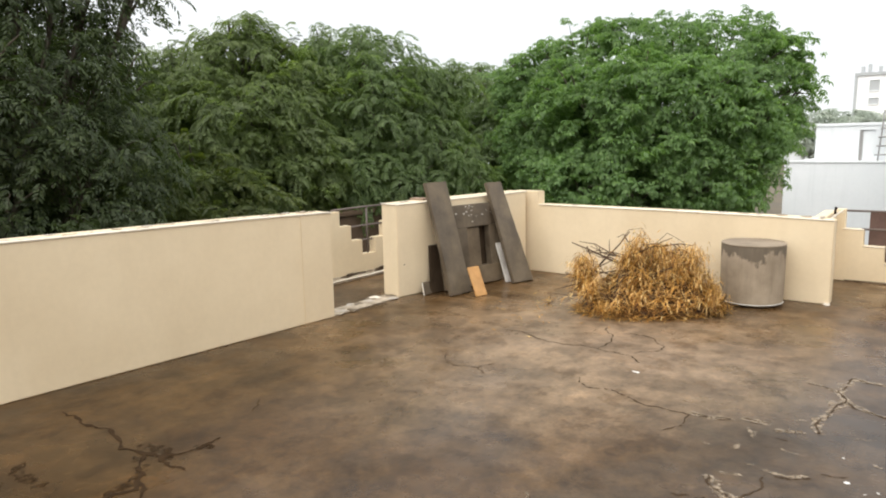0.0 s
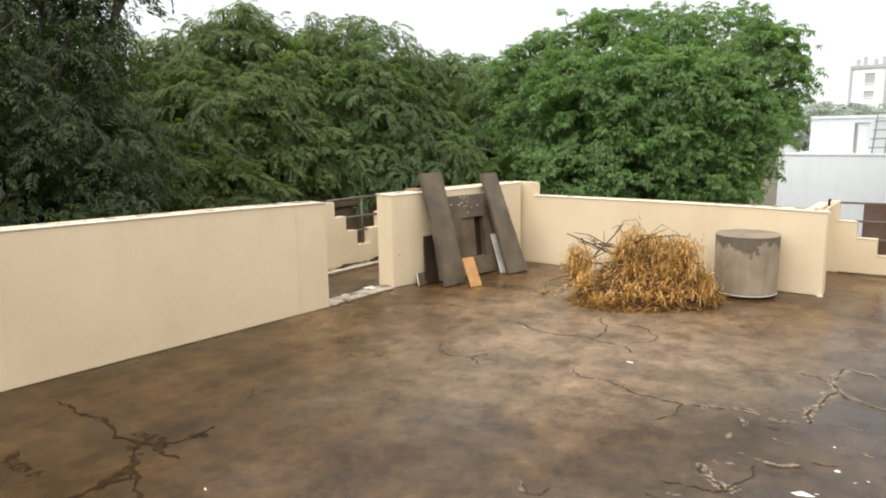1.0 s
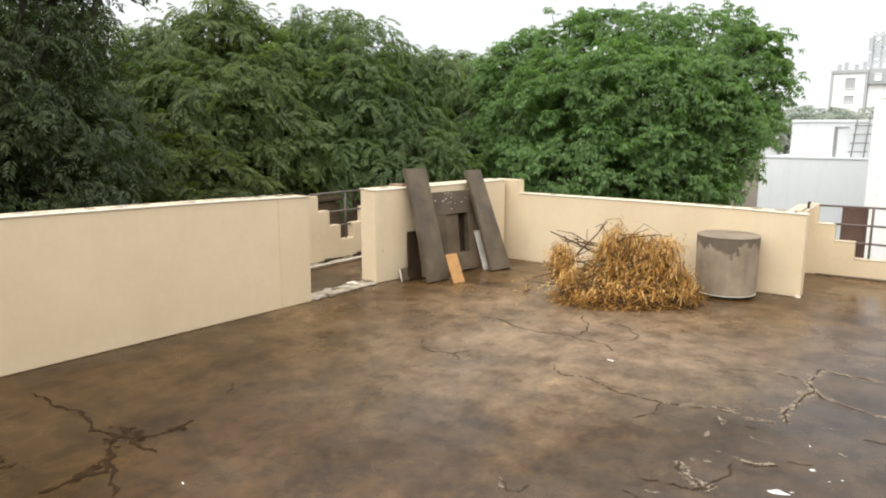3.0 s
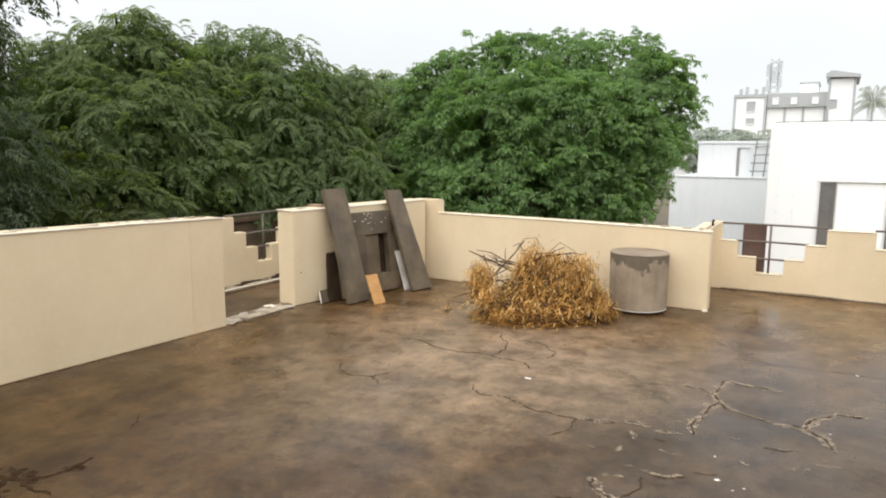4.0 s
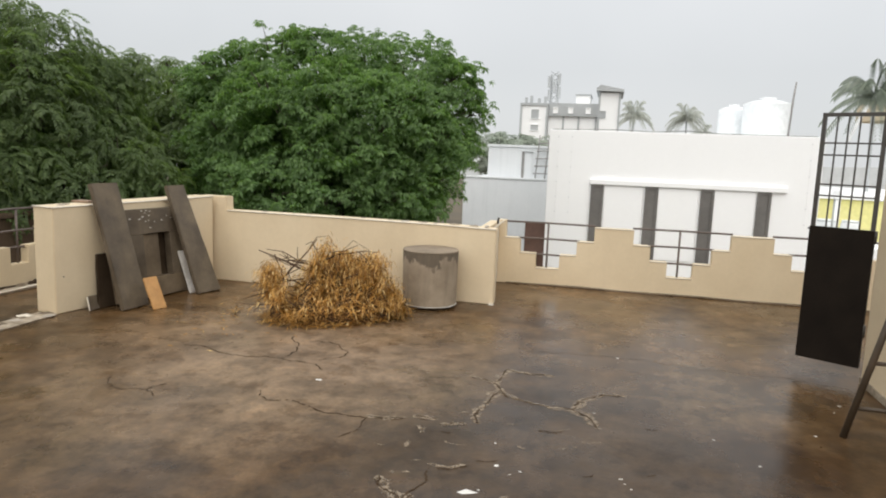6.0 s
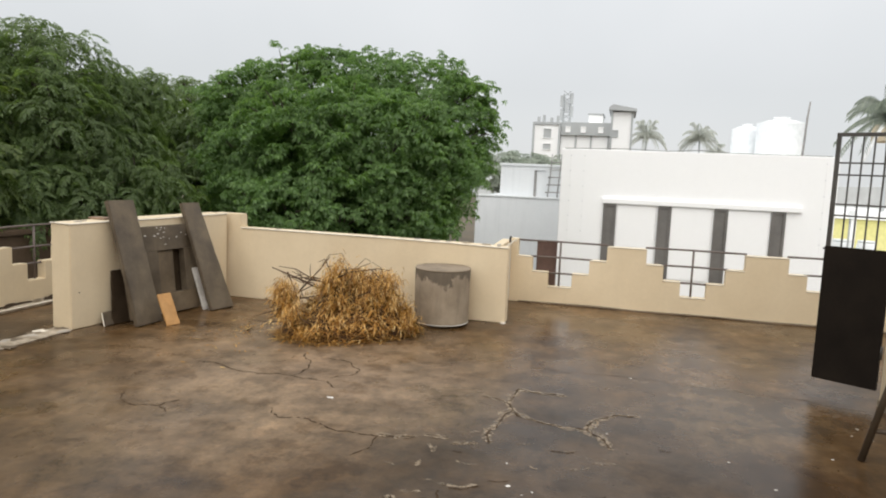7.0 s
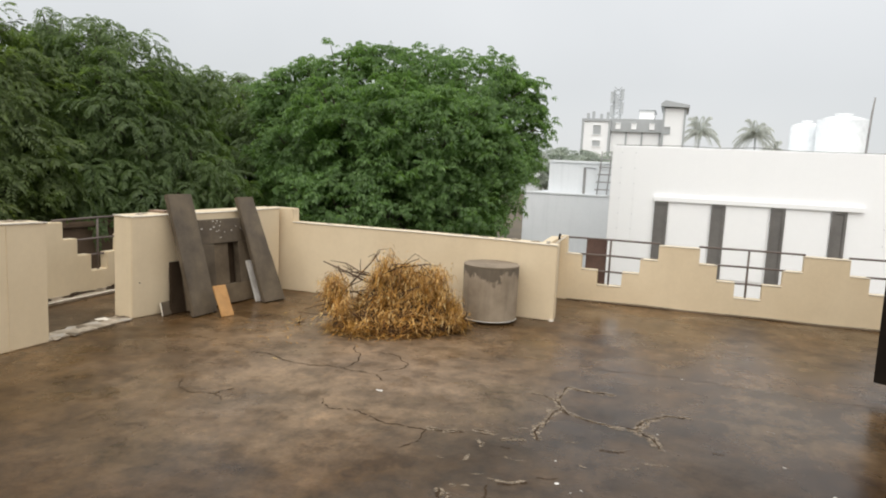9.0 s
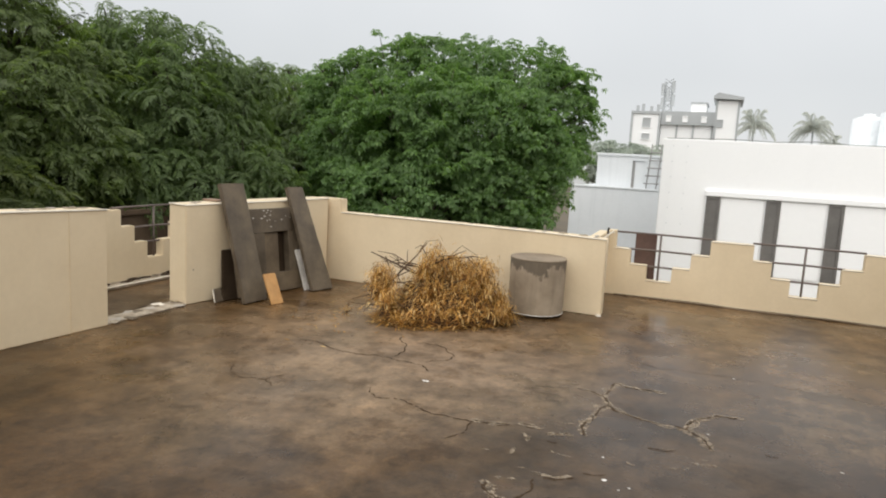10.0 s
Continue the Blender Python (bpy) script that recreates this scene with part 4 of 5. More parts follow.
def crack(points, width, mat, z, gaps=0.0):
    """A jagged ribbon along a line on the floor, swelling and thinning."""
    pts = [np.array(p) for p in points]
    for _ in range(3):
        nxt = [pts[0]]
        for a, b in zip(pts, pts[1:]):
            d = b - a
            nxt += [(a + b) / 2 + np.array((-d[1], d[0])) * cr.normal() * 0.09, b]
        pts = nxt
    bm = bmesh.new()
    z += cr.uniform(0, 0.0007)
    prev = None
    for k, p in enumerate(pts):
        d = pts[min(k + 1, len(pts) - 1)] - pts[max(k - 1, 0)]
        d = d / (np.linalg.norm(d) + 1e-9)
        w = width * cr.uniform(0.2, 1.25) * (0.3 if k in (0, len(pts) - 1) else 1)
        row = [bm.verts.new((p[0] - d[1] * w * s, p[1] + d[0] * w * s, z)) for s in (-0.5, 0.5)]
        if prev and cr.random() >= gaps:
            bm.faces.new((prev[0], prev[1], row[1], row[0]))
        prev = row
    return part("crack", bm, mat, floor)


DARK_CRACKS = (
    ((-4.63, 1.81), (-4.25, 1.81), (-3.94, 1.83), (-3.58, 1.81), (-3.37, 1.82), (-3.21, 1.83)),
    ((-3.58, 1.81), (-3.46, 1.88), (-3.39, 2.03), (-3.42, 2.19)),
    ((-3.57, 1.80), (-3.37, 1.69), (-3.23, 1.57), (-3.28, 1.42), (-3.28, 1.27)),
    ((-3.39, 1.72), (-3.23, 1.61), (-3.13, 1.54), (-2.97, 1.46)),
    ((-3.31, 4.26), (-3.09, 4.05), (-2.90, 4.10), (-2.84, 4.25)),
    ((-2.90, 4.10), (-2.77, 4.00)),
    ((-3.31, 5.12), (-2.98, 5.07), (-2.65, 5.00), (-2.36, 5.05), (-2.27, 5.02), (-2.05, 5.02), (-1.93, 4.89)),
    ((-2.36, 5.05), (-2.42, 5.50), (-2.56, 5.69)),
)
DARK_CRACKS_MORE = (
    ((-2.31, 5.62), (-2.17, 5.62), (-2.02, 5.48), (-1.92, 5.39), (-1.93, 5.25), (-2.06, 5.11)),
    ((-2.16, 4.34), (-2.03, 4.18), (-1.84, 4.23), (-1.66, 4.14), (-1.48, 4.12), (-1.29, 4.11), (-1.28, 3.98), (-1.35, 3.78)),
    ((-1.29, 4.11), (-1.16, 4.16), (-1.05, 4.19)),
    ((-0.91, 3.15), (-0.82, 3.14), (-0.77, 3.24), (-0.71, 3.42), (-0.73, 3.56)),
    ((-1.06, 3.10), (-0.91, 3.15), (-0.86, 3.13)),
    ((-1.61, 2.68), (-1.53, 2.61), (-1.47, 2.64), (-1.47, 2.72)),
    ((-3.60, 2.55), (-3.74, 2.72)),
)
PALE_CRACKS = (
    ((-1.30, 4.14), (-1.19, 4.13), (-1.05, 4.19)),
    ((-1.01, 4.24), (-0.86, 4.24)),
    ((-0.82, 4.16), (-0.67, 4.23)),
    ((-0.60, 4.25), (-0.64, 4.38), (-0.59, 4.71), (-0.55, 4.93), (-0.58, 5.25), (-0.56, 5.41), (-0.39, 5.36), (-0.20, 5.38)),
    ((-0.82, 5.13), (-0.71, 5.12), (-0.61, 5.04)),
    ((-0.54, 4.89), (-0.38, 4.76), (-0.22, 4.71), (-0.02, 4.69), (0.10, 4.57), (0.15, 4.42)),
    ((-0.02, 4.69), (0.05, 4.93), (0.18, 5.07), (0.34, 5.11)),
    ((-0.96, 3.39), (-0.88, 3.26), (-0.78, 3.18), (-0.74, 3.25)),
)
PALE_SMEARS = (
    ((-0.95, 4.11), (-0.89, 4.00), (-0.89, 4.09)),
    ((-0.94, 3.87), (-0.94, 3.77)),
    ((-0.76, 3.60), (-0.55, 3.66)),
    ((0.04, 4.18), (0.19, 4.19)),
    ((-0.93, 3.46), (-0.82, 3.48)),
    ((-1.62, 2.70), (-1.55, 2.62)),
    ((-3.55, 6.10), (-3.20, 6.30), (-2.95, 6.20)),
    ((-3.70, 6.45), (-3.45, 6.60)),
    ((-3.95, 5.75), (-3.75, 5.85)),
)
for c in DARK_CRACKS[:4]:
    crack(c, 0.030, CRACK_DARK, 0.0022)
for c in (((-3.72, 1.84), (-3.52, 1.90), (-3.40, 1.84)), ((-3.44, 2.02), (-3.34, 2.10)), ((-3.60, 1.76), (-3.45, 1.72), (-3.30, 1.60), (-3.25, 1.40)), ((-4.05, 1.36), (-3.85, 1.28), (-3.62, 1.30))):
    crack(c, 0.075, DIRT, 0.0014, 0.1)
for c in DARK_CRACKS[4:] + DARK_CRACKS_MORE:
    crack(c, 0.012, CRACK_MID, 0.0022, 0.05)
for c in PALE_CRACKS:
    crack([(x - 0.010, y + 0.008) for x, y in c], 0.058, CRACK_PALE, 0.0012)
    crack([(x + 0.012, y - 0.010) for x, y in c], 0.044, CRACK_PALE, 0.0018)
    crack(c, 0.016, CRACK_MID, 0.0026, 0.05)
crack(((-0.60, 6.05), (0.0, 6.05), (0.61, 6.05), (1.15, 6.02), (1.70, 5.98)), 0.006, CRACK_MID, 0.0016)
for c in PALE_SMEARS:
    crack(c, 0.030, CRACK_PALE, 0.0014)
# short scoured streaks and hair cracks over the damp grey patch
for k in range(26):
    x, y = cr.uniform(-1.25, 0.55), cr.uniform(2.9, 4.7)
    w, a = cr.uniform(0.05, 0.16), cr.normal() * 0.35
    crack(((x, y), (x + w * 0.5 * math.cos(a), y + w * 0.5 * math.sin(a)), (x + w * math.cos(a), y + w * math.sin(a + 0.3))), cr.uniform(0.008, 0.02), CRACK_PALE if k % 3 else CRACK_MID, 0.0013)
for x, y, s in ((-0.49, 3.36, 0.075), (-0.43, 3.40, 0.012), (0.28, 3.75, 0.018), (0.33, 3.65, 0.012), (0.30, 3.70, 0.010), (-0.39, 3.70, 0.028),
                (-1.87, 4.68, 0.05), (-0.44, 3.99, 0.014), (-0.30, 3.62, 0.012), (-2.82, 1.73, 0.022), (-0.25, 3.67, 0.012), (1.05, 4.16, 0.018), (0.12, 4.68, 0.012), (0.85, 4.47, 0.014), (0.29, 6.06, 0.02), (1.83, 5.41, 0.02), (1.75, 5.25, 0.014), (1.86, 5.2, 0.012), (1.5, 4.75, 0.014)):
    tagged(part("paint_chip", mortar_lump(x, y, 0.001, s * 0.85, s * 0.42, 0.003, cr.uniform(-30, 30), (0.3, 1.15)), CHIP), "small white paint chip on the wet floor", "chip", "chips on the floor")

# ---- neighbouring houses ----


def window(parent, x, y, z0, z1, w, frame_mat, pane_mat, depth=0.05):
    win = part("window", join(box((x - w / 2, y - depth, z0), (x - w / 2 + 0.05, y + 0.02, z1)), box((x + w / 2 - 0.05, y - depth, z0), (x + w / 2, y + 0.02, z1)),
                              box((x - w / 2 + 0.05, y - depth, z1 - 0.05), (x + w / 2 - 0.05, y + 0.02, z1)), box((x - w / 2 + 0.05, y - depth, z0), (x + w / 2 - 0.05, y + 0.02, z0 + 0.05))), frame_mat, parent)
    part("pane", box((x - w / 2 + 0.05, y - 0.025, z0 + 0.05), (x + w / 2 - 0.05, y - 0.008, z1 - 0.05)), pane_mat, win)
    return win


white = thing("white_house", "white painted flat-roofed house with tall dark window strips", "house", (0, 16.0, GROUND_Z))
G = -GROUND_Z
part("wall", box((-1.26, 0.0, 0.0), (4.45, 8.0, 2.31 + G), 0.015), WHITE, white)
part("sunshade", box((-0.29, -0.07, 1.12 + G), (3.80, -0.003, 1.23 + G), 0.01), WHITE, white)
for k, x in enumerate((-0.125, 1.055, 2.225, 3.37)):
    window(white, x, 0.0, -0.5 + G, 1.118 + G, 0.28, WINDOW_DARK, WINDOW_DARK)
for k in range(3):
    x = -0.125 + 1.165 * k + 0.58
    part("wall_panel", box((x - 0.42, -0.02, -0.5 + G), (x + 0.42, -0.003, 1.10 + G), 0.01), WHITE, white)
for x in (-1.05, -0.75, 4.2):
    part("wire", tube([(x, -0.004, 0), (x + 0.01, -0.005, 1.1 + G), (x, -0.004, 2.28 + G)], 0.0035, 5), PALE_FAR, white)
    for k in range(6):
        part("clip", box((x - 0.012, -0.016, 0.45 + 0.34 * k + G), (x + 0.012, -0.002, 0.47 + 0.34 * k + G)), GREY_PAINT, white)
for cx, cy, r, h in ((4.03, 19.9, 0.60, 0.98), (3.37, 20.9, 0.40, 0.88)):
    z = 2.315
    tk = thing("water_tank", "white plastic rooftop water tank with ribs", "water tank", (cx, cy, z), "rooftop tanks")
    prof = []
    for j in range(7):
        prof += [(r, h * j / 7), (r * 0.975, h * (j + 0.5) / 7)]
    part("body", lathe(prof + [(r, h * 0.98), (r * 0.55, h * 1.06)], (0, 0, 0), 32), TANK, tk)
    part("lid", lathe([(r * 0.36, h * 1.061), (r * 0.36, h * 1.14), (r * 0.1, h * 1.15)], (0, 0, 0), 24), TANK, tk)
cable = thing("roof_cable", "thin black cable sagging along the white roof edge", "cable", (0, 16.0, 2.314))
part("cable", tube([(-1.2, 0.02, 0.004), (0.2, 0.03, 0.03), (1.0, 0.02, 0.006), (1.7, 0.03, 0.045), (2.4, 0.03, 0.006), (4.3, 0.03, 0.004)], 0.008, 5), WINDOW_DARK, cable)
pole = thing("roof_pole", "thin grey pole on the white house roof", "pole", (4.05, 17.5, 2.312))
part("shaft", tube([(0, 0, 0), (0.03, 0, 0.9), (0.06, 0, 1.28)], [0.026, 0.022, 0.017], 8), POLE_GREY, pole)

grey = thing("grey_house", "pale grey house with a roof room and open doorway", "house", (0, 22.0, GROUND_Z))
part("wall", box((-4.47, 0, 0), (-0.5, 7, 0.93 + G), 0.02), GREY_PAINT, grey)
part("parapet", box((-4.5, -0.03, 0.932 + G), (-1.2, 0.12, 0.99 + G), 0.01), GREY_PAINT, grey)
part("roof_room", join(box((-3.78, 0.5, 0.935 + G), (-2.68, 0.65, 1.95 + G)), box((-2.68, 0.5, 1.83 + G), (-2.30, 0.65, 2.03 + G)), box((-2.30, 0.5, 0.935 + G), (-1.6, 0.65, 2.03 + G)),
                       box((-3.78, 0.65, 0.935 + G), (-3.63, 3.2, 1.95 + G)), box((-1.75, 0.65, 0.935 + G), (-1.6, 3.2, 2.0 + G)), box((-3.63, 3.05, 0.935 + G), (-1.75, 3.2, 1.95 + G))), GREY_PAINT, grey)
part("roof", box((-3.82, 0.46, 1.952 + G), (-1.56, 3.24, 2.03 + G), 0.01), GREY_PAINT, grey)
part("door", box((-2.60, 0.56, 0.94 + G), (-2.302, 0.64, 1.82 + G)), GREY_PAINT, grey)
part("door_post", box((-2.678, 0.53, 0.94 + G), (-2.602, 0.60, 1.82 + G)), POLE_GREY, grey)
lad = thing("roof_ladder", "thin grey wooden ladder leaning on the grey roof room", "ladder", (-2.05, 22.25, 0.94))
for x in (-0.14, 0.16):
    part("rail", tube([(x, 0, 0), (x + 0.05, 0.2, 1.0), (x + 0.06, 0.25, 1.42)], 0.019, 6), POLE_GREY, lad)
for k in range(5):
    part("rung", tube([(-0.22 + 0.03 * k, 0.05 * k - 0.01, 0.2 + 0.24 * k), (0.24 + 0.02 * k, 0.05 * k - 0.01, 0.21 + 0.24 * k)], 0.019, 6), POLE_GREY, lad)

FD = 70.0
# the building's haze comes from its lightened paints
far = thing("apartment_building", "pale multi-storey building with rain haze painted into its colours", "building", (0, FD, GROUND_Z))


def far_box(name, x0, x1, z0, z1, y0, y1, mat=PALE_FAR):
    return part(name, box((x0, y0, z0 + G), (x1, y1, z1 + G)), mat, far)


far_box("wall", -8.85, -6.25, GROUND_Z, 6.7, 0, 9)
far_box("roof_edge", -9.0, -6.2, 6.702, 6.95, -0.15, 9.1, DARK_FAR)
far_box("wall", -6.19, -1.35, GROUND_Z, 6.95, 0.6, 9)
far_box("balcony_band", -6.19, -1.35, 5.75, 7.0, 0.2, 0.59, DARK_FAR)
far_box("roof_room", -3.6, -2.2, 7.002, 7.9, 1.5, 6)
far_box("roof_edge", -3.7, -2.1, 7.902, 8.02, 1.4, 6.1, DARK_FAR)
far_box("wall", -1.34, 0.70, GROUND_Z, 8.05, -0.3, 7)
far_box("edge_post", -1.36, -1.18, GROUND_Z, 8.05, -0.42, -0.305, DARK_FAR)
far_box("edge_post", 0.55, 0.73, GROUND_Z, 8.05, -0.42, -0.305, DARK_FAR)
far_box("edge_post", -9.0, -8.8, GROUND_Z, 6.7, -0.13, -0.003, DARK_FAR)
far_box("edge_post", -6.4, -6.2, GROUND_Z, 6.7, -0.13, -0.003, DARK_FAR)
for x in (-4.7, -3.2, -1.5):
    far_box("edge_post", x - 0.08, x + 0.08, GROUND_Z, 5.74, 0.45, 0.595, DARK_FAR)
part("sloped_roof", wall_bm((-1.6, -0.8), (1.0, -0.8), 8, [(0, 8.2 + G), (2.6, 8.1 + G), (2.6, 8.35 + G), (0.4, 8.75 + G), (0, 8.45 + G)], 0), DARK_FAR, far)
for x, z0, z1, w in ((-7.5, 5.35, 6.35, 0.85), (-7.5, 4.2, 4.85, 0.85)):
    window(far, x, 0.0, z0 + G, z1 + G, w, PALE_FAR, DARK_FAR, 0.1)
for x in (-5.5, -4.0, -2.3):
    window(far, x, 0.2, 6.0 + G, 6.6 + G, 0.5, PALE_FAR, PALE_FAR, 0.1)
window(far, -0.9, -0.3, 5.6 + G, 6.3 + G, 0.6, DARK_FAR, DARK_FAR, 0.1)

for k, (x, h) in enumerate(((-8.5, 0.55), (-8.0, 0.75), (-7.2, 0.5), (-6.6, 0.7))):
    far_box("roof_post", x - 0.13, x + 0.13, 6.952, 6.952 + h, 0.4 + 0.2 * (k % 2), 0.7 + 0.2 * (k % 2), DARK_FAR)
mast = thing("lattice_mast", "grey lattice radio mast on the far roof", "mast", (-6.2, 76.0, 6.0))
for sx in (-0.35, 0.35):
    for sy in (-0.35, 0.35):
        part("leg", tube([(sx * 1.4, sy * 1.4, -9.6), (sx, sy, 4.4)], 0.09, 5), DARK_FAR, mast)
for k in range(7):
    z = 0.5 + k * 0.6
    part("brace", tube([(-0.4, -0.4, z), (0.4, -0.4, z + 0.6)], 0.05, 5), DARK_FAR, mast)
    part("brace", tube([(0.4, -0.4, z), (-0.4, -0.4, z + 0.6)], 0.05, 5), DARK_FAR, mast)
for x, z in ((-0.55, 3.6), (0.5, 3.9), (0.0, 3.0), (-0.5, 2.2), (0.55, 2.5)):
    part("antenna", box((x - 0.16, -0.62, z - 0.6), (x + 0.16, -0.48, z + 0.6), 0.03), DARK_FAR, mast)

yellow = thing("yellow_house", "yellow painted house with a white roof edge", "house", (0, 20.0, GROUND_Z))
part("wall", box((4.9, 0, 0), (9.5, 6, 0.88 + G), 0.02), YELLOW, yellow)
part("roof_edge", box((4.85, -0.1, 0.882 + G), (9.6, 6.1, 1.03 + G), 0.02), PALE_FAR, yellow)
part("pilaster", box((5.9, -0.06, 0), (6.05, -0.003, 0.87 + G), 0.01), PALE_FAR, yellow)
low = thing("flat_roof_shed", "low pale shed roof beside the yellow house", "shed", (6.4, 18.2, GROUND_Z))
part("body", box((-1.8, -0.6, 0), (2.5, 1.2, -0.12 + G), 0.02), PALE_FAR, low)
for x, r in ((5.15, 0.26), (5.68, 0.2)):
    bk = thing("plastic_drum", "pale plastic drum on the shed roof", "drum", (x, 17.9, -0.118))
    part("body", lathe([(r * 0.9, 0), (r, 0.1), (r, 0.5), (r * 0.85, 0.56)], (0, 0, 0), 20), TANK, bk)
    part("lid", lathe([(r * 0.9, 0.561), (r * 0.9, 0.6), (0.02, 0.61)], (0, 0, 0), 20), TANK, bk)
dish = thing("dish_antenna", "small white dish antenna on a short pole", "antenna", (5.12, 17.3, -0.118))
part("mast", tube([(0, 0, 0), (0, 0, 1.2)], 0.02, 6), DARK_FAR, dish)
part("dish", lathe([(0.02, 0.0), (0.08, 0.015), (0.12, 0.045), (0.12, 0.055), (0.07, 0.03), (0.02, 0.012)], (0, 0, 0), 20), TANK, dish).matrix_basis = pose(0, -0.05, 1.2, 70, 0, 15)
cream = thing("cream_house", "tall cream house behind the palm tree", "house", (9.3, 26.5, GROUND_Z))
part("wall", box((0.9, 0, 0), (5, 1.0, 3.3 + G), 0.02), CREAM, cream)
part("roof_slab", box((-0.75, -0.6, 3.302 + G), (5.3, 1.3, 3.95 + G), 0.03), CREAM, cream)
part("drain_pipe", tube([(-0.95, -0.62, 3.9 + G), (-1.1, -0.65, 3.6 + G), (-1.5, -0.65, 2.6 + G)], 0.06, 8), PALE_FAR, cream)
part("spout", tube([(0.2, -0.62, 3.88 + G), (-1.2, -0.66, 3.9 + G)], 0.08, 8), PALE_FAR, cream)
brown = thing("brown_shed", "brown plastered shed among the trees", "shed", (-7.7, 8.0, GROUND_Z))
part("wall", box((-1.0, -2.6, 0), (0, 1.2, 0.60 + G), 0.03), BROWN_WALL, brown)
part("roof", box((-1.06, -2.66, 0.602 + G), (0.06, 1.25, 0.68 + G), 0.02), BROWN_WALL, brown)

# added ring hides bare ground at the horizon; haze is its colour
bm = bmesh.new()
ring = [(2 * math.pi * k / 240, 1.9 + 0.5 * noise.noise(Vector((k * 0.31, 0, 0)))) for k in range(241)]
for (a0, h0), (a1, h1) in zip(ring, ring[1:]):
    q = [bm.verts.new((160 * math.cos(w), 160 * math.sin(w), h)) for w, h in ((a0, GROUND_Z), (a1, GROUND_Z), (a1, h1), (a0, h0))]
    bm.faces.new(q)
tagged(part("backdrop", bm, HAZY), "low line of distant land with rain haze painted in", "backdrop", kind="structure")

# ---- palms ----


def palm(base, height, radius, seed, label, leaf):
    rng = np.random.default_rng(seed)
    root = thing("palm_tree", label, "palm tree", base)
    part("trunk", tube([(0, 0, 0), (0.2, 0, height * 0.5), (0.1, 0, height)], [radius * 0.06, radius * 0.045, radius * 0.04], 9), DARK_FAR, root)
    top = Vector((0.1, 0, height))
    for k in range(24):
        a = 2 * math.pi * k * 0.382 + rng.uniform(-0.2, 0.2)
        up = rng.uniform(0.0, 1.9)
        d = np.array((math.cos(a), math.sin(a), 0))
        s = np.array((-math.sin(a), math.cos(a), 0))
        corners = []
        for j in range(2, 26):
            u = j / 25
            c = np.array(top) + d * radius * u * math.cos(up * 0.6) + np.array((0, 0, radius * (up * u - 1.05 * u * u)))
            for sg in (-1, 1):
                al = s * sg * 0.75 + d * 0.45 + np.array((0, 0, -0.75))
                al /= np.linalg.norm(al)
                corners += leaflet(c, al, d, radius * 0.24 * (1 - 0.5 * abs(u - 0.4)), radius * 0.040, 0.3)
        quads_mesh("frond", np.array(corners), leaf, root)
    return root


# palms in the rain; their haze lies in the leaf colours
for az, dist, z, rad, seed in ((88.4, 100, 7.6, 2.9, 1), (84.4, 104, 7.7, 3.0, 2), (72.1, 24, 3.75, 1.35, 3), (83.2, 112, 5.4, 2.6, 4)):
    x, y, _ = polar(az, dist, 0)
    palm((x, y, GROUND_Z), z - GROUND_Z, rad, seed, "coconut palm with rain haze painted into its leaves", PALM_LEAF if dist > 50 else LEAF_PALM_NEAR)

# ---- trees ----


def bearing_lobes(rows, grow=1.0):
    """Crown lobes by bearing, elevation from the terrace (degrees), distance and radius."""
    return [(*polar(az, d, 1.7 + d * math.tan(radians(el))), r * grow, r * grow * 0.88) for az, el, d, r in rows]


def neem_small(rng):
    return pinnate_spray(rng, 0.45, 6, 5, 0.28, 0.08, 0.026)


def far_spray(rng):
    return palmate_spray(rng, 1.1, 6, 6, 0.34, 0.12)


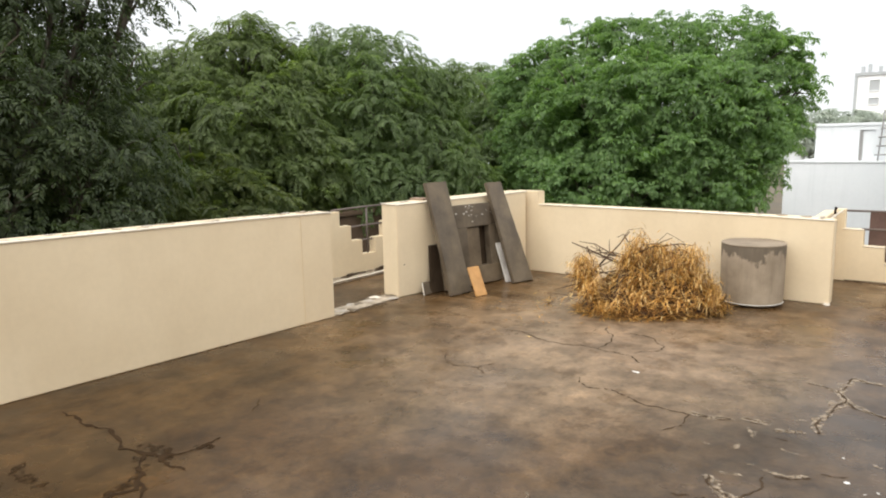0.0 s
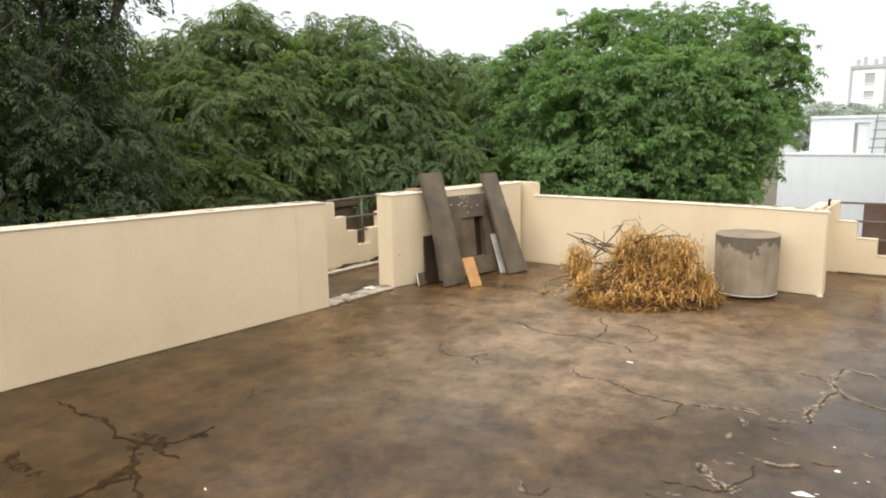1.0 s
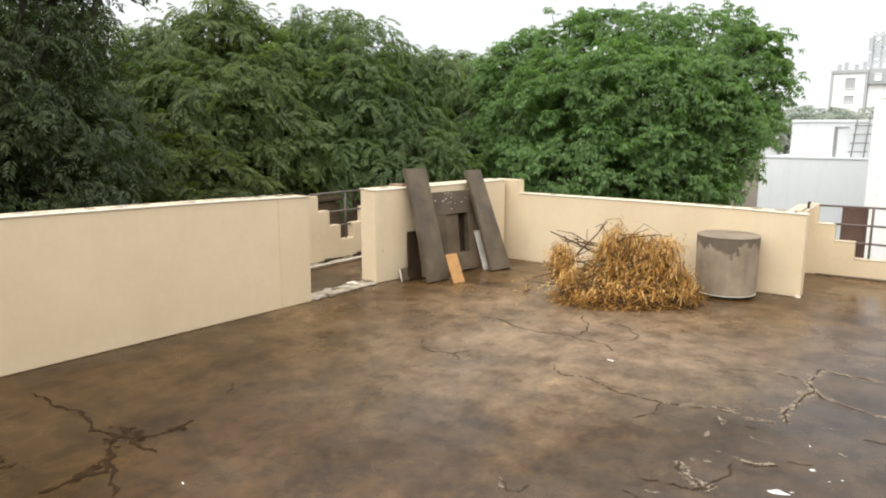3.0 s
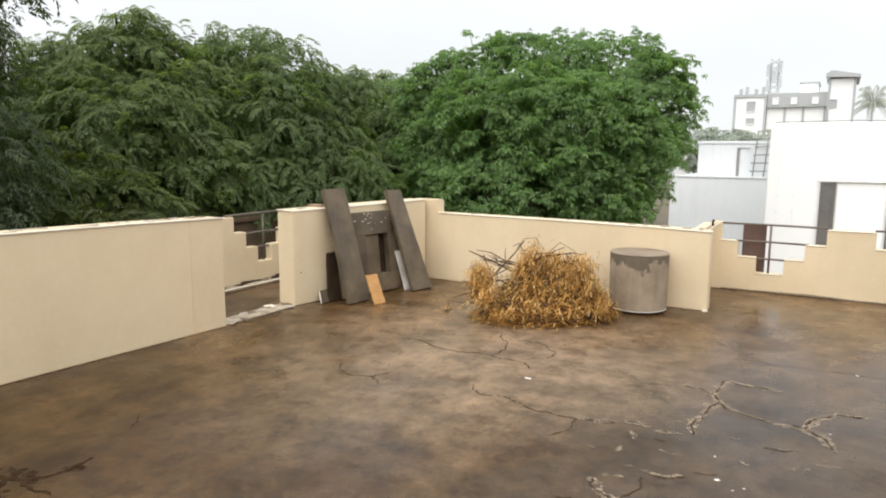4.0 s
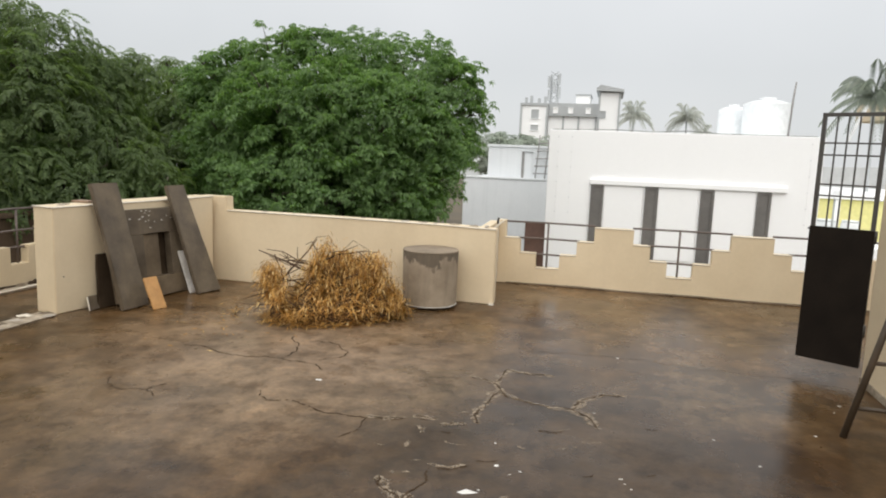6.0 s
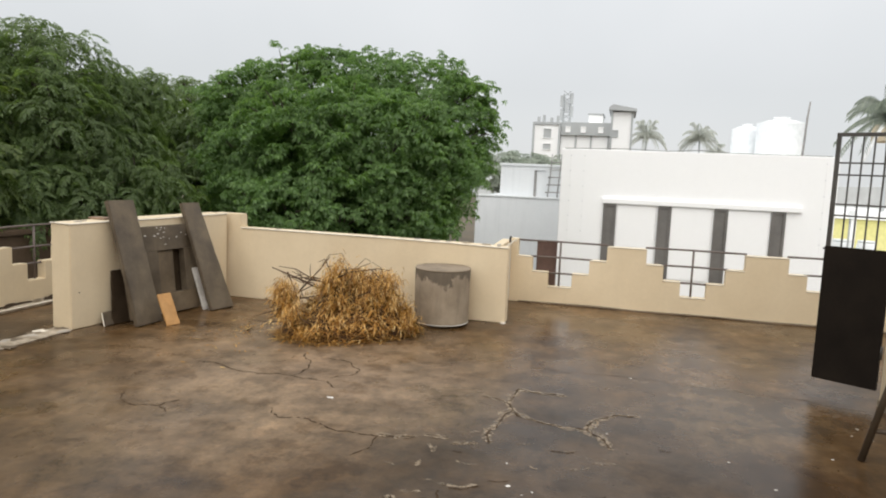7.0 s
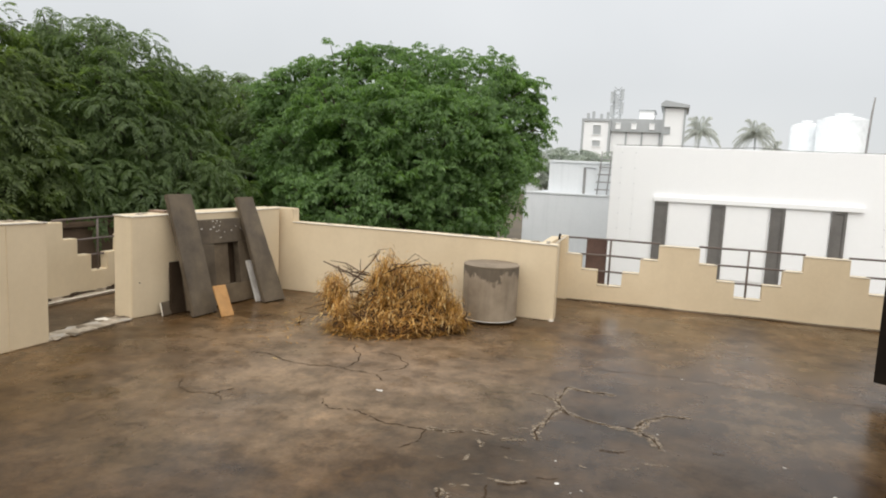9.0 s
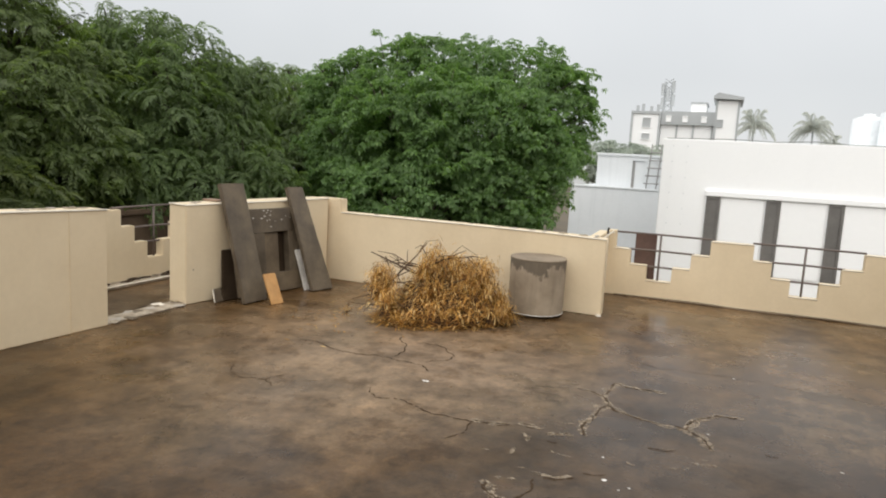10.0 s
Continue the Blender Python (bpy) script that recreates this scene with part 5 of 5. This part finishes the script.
TREES = (
    ("broad green tree with a dense rounded crown", (111.0, 15.2), LEAF_GREEN, 31, 3.4, palmate_spray, 0.2, (
        (111, 1.0, 15.4, 2.0), (119.8, 4.1, 15.0, 0.80), (116.6, 5.2, 14.8, 0.92), (113.2, 5.8, 14.8, 0.94), (109.6, 6.0, 14.8, 0.94), (106.0, 5.8, 14.6, 0.94), (103.6, 4.7, 14.6, 0.82),
        (103.6, 1.6, 14.4, 0.80), (105.6, -1.8, 14.2, 0.75), (106.4, -4.8, 14.0, 0.75), (101.4, 2.8, 14.4, 0.28), (102.9, 5.2, 14.7, 0.55), (121.2, 4.7, 14.9, 0.42), (119.6, 0.4, 14.2, 0.9), (119.4, -3.2, 13.6, 0.8), (116.0, 2.2, 13.4, 0.95),
        (112.0, 3.0, 13.2, 0.95), (108.0, 2.6, 13.2, 0.95), (105.2, 0.2, 13.4, 0.85), (114.4, -1.4, 13.0, 0.9), (109.6, -1.2, 12.9, 0.9), (117.0, -4.4, 12.6, 0.8), (112.4, -4.6, 12.6, 0.85), (107.2, -4.2, 12.8, 0.85),
        (122.0, 5.7, 14.9, 0.30), (121.0, 4.0, 15.0, 0.32), (118.6, 6.4, 14.9, 0.35))),
    ("olive-green neem tree with feathery hanging leaves", (144.5, 12.2), LEAF_OLIVE, 32, 3.6, pinnate_spray, 0.17, (
        (145, 0.5, 12.4, 1.5), (149.3, 4.0, 12.0, 0.62), (147.0, 5.0, 12.0, 0.72), (143.6, 5.6, 12.0, 0.75), (140.8, 4.6, 12.0, 0.75), (150.0, 0.2, 11.6, 0.8), (146.0, 0.9, 11.2, 0.85), (142.0, 1.2, 11.2, 0.85),
        (148.0, -3.4, 10.8, 0.85), (143.6, -3.6, 10.8, 0.85), (139.8, -2.6, 11.2, 0.8), (139.6, 1.8, 12.0, 0.8), (143.6, 8.2, 12.0, 0.32), (142.9, 9.2, 12.1, 0.18), (144.4, 9.1, 12.0, 0.16), (146.0, 7.8, 12.0, 0.24), (149.0, 7.1, 12.0, 0.2), (141.8, 8.0, 12.2, 0.22))),
    ("olive-green neem tree behind the terrace corner", (133.8, 13.0), LEAF_COOL, 33, 3.6, pinnate_spray, 0.16, (
        (134, 0.8, 13.2, 1.5), (137.9, 4.9, 12.8, 0.75), (135.0, 5.5, 12.8, 0.75), (132.6, 5.4, 12.8, 0.72), (130.8, 3.2, 12.8, 0.68), (137.0, 1.4, 12.2, 0.85), (133.0, 1.8, 12.0, 0.85), (130.2, -0.6, 12.4, 0.75),
        (135.6, -2.6, 11.8, 0.85), (131.4, -3.6, 11.8, 0.8), (128.4, 0.8, 12.8, 0.55), (128.8, 4.6, 13.0, 0.42), (126.9, 4.9, 13.2, 0.28), (127.8, -3.4, 12.2, 0.8), (134.4, 8.2, 12.8, 0.26), (137.6, 8.0, 12.8, 0.24))),
    ("green tree between two larger crowns", (125.6, 18.0), LEAF_COOL, 34, 3.6, pinnate_spray, 0.16, (
        (128.4, 3.6, 18.0, 0.85), (126.0, 3.2, 18.0, 0.90), (123.4, 3.0, 18.0, 0.85), (127.0, 0.2, 17.6, 1.1), (123.0, 0.0, 17.6, 1.1), (125.0, -3.4, 17.0, 1.1), (129.6, 0.6, 18.0, 1.0), (121.0, -3.0, 17.4, 1.0), (126.5, -1.6, 16.6, 1.1), (122.6, 2.2, 17.0, 0.9), (129.0, -3.0, 17.0, 1.0), (124.6, 5.6, 18.0, 0.25))),
    # dark by its leaf colour, which stands for the crown's shade
    ("tall neem tree close to the terrace, shade painted into its leaves", (161.0, 9.2), LEAF_SHADY, 35, 4.4, neem_small, 0.2, (
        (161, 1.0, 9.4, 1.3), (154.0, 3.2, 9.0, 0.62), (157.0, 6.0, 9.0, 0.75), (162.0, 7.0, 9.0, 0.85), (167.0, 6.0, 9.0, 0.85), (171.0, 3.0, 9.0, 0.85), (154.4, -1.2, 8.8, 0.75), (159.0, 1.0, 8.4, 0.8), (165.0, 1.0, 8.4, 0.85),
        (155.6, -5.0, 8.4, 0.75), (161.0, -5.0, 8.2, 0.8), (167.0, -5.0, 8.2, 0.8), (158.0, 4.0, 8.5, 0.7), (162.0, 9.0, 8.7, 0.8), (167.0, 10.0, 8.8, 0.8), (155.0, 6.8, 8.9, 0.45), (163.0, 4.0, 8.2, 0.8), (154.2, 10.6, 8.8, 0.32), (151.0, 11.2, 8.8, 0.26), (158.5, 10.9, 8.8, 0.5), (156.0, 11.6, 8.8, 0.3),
        # unseen upper and outer lobes, added to keep sky light off wall and floor
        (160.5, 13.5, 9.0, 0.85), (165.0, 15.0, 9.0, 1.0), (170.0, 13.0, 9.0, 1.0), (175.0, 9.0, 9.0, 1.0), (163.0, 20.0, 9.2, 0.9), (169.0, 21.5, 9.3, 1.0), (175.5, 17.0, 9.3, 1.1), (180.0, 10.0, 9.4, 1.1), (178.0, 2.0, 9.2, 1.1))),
    # two added trees close sky gaps; their dark leaves stand for shade
    ("fill tree added behind the terrace trees, leaves painted shade-dark", (157.0, 12.6), LEAF_DARK, 36, 2.0, pinnate_spray, 0.16, (
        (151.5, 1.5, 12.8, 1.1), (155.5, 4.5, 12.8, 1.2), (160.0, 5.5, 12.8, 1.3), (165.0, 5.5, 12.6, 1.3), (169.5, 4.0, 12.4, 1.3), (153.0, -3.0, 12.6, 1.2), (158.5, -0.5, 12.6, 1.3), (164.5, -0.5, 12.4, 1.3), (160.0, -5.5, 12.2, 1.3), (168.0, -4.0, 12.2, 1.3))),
    ("fill tree added behind the terrace trees, leaves painted shade-dark", (138.5, 15.4), LEAF_DARK, 37, 1.9, pinnate_spray, 0.16, (
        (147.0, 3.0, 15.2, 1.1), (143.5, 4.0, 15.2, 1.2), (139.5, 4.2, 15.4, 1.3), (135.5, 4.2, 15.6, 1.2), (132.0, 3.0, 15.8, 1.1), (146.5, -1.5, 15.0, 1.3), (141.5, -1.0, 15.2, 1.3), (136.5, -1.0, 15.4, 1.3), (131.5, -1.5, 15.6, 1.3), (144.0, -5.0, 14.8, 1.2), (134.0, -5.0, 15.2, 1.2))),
)
for label, (az, dist), leaf, seed, density, spray, girth, rows in TREES:
    x, y, _ = polar(az, dist, 0)
    tree(label, (x, y, GROUND_Z), bearing_lobes(rows), leaf, seed, density, spray, girth)
for az, dist, el, r, seed in ((147.6, 10.0, -3.0, 0.62, 61), (136.0, 12.6, -2.6, 0.66, 62), (141.5, 11.6, -4.0, 0.6, 63), (132.0, 12.6, -3.4, 0.58, 64)):
    x, y, _ = polar(az, dist, 0)
    tree("young yellow-green neem tree in front of taller ones", (x, y, GROUND_Z), bearing_lobes(((az, el, dist, r), (az + 2.8, el - 1.6, dist, r * 0.8), (az - 2.8, el - 1.8, dist, r * 0.8), (az, el - 4, dist - 0.2, r))),
         LEAF_LIGHT, seed, 2.2, pinnate_spray, 0.07, 0.3, 0.1)
# shrub leaves carry the shade below the trees in their colour
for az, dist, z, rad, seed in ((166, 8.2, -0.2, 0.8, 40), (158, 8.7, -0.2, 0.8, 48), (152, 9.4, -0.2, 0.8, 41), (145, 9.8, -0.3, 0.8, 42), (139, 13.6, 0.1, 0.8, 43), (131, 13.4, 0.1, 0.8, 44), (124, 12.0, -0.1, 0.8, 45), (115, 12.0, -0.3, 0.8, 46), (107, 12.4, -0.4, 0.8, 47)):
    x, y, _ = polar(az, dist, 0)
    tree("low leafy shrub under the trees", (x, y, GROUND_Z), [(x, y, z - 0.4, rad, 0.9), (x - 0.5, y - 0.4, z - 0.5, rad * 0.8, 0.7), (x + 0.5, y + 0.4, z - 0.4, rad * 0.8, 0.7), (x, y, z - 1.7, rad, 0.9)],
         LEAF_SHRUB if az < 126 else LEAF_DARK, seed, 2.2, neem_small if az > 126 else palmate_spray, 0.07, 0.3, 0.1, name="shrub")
# far trees, faded by LEAF_FAR's painted haze
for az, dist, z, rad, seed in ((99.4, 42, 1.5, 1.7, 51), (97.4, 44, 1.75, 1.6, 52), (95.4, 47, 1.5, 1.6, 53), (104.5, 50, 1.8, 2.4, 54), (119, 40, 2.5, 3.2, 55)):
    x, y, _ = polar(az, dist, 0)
    tree("distant tree with haze painted into its grey-green leaves", (x, y, GROUND_Z), [(x + rad * 0.5 * math.cos(w), y + rad * 0.5 * math.sin(w), z + h * rad, rad * 0.55, rad * 0.5) for w, h in ((0, 0.1), (1.3, 0.3), (2.5, 0.0), (3.8, 0.35), (5.0, 0.05))],
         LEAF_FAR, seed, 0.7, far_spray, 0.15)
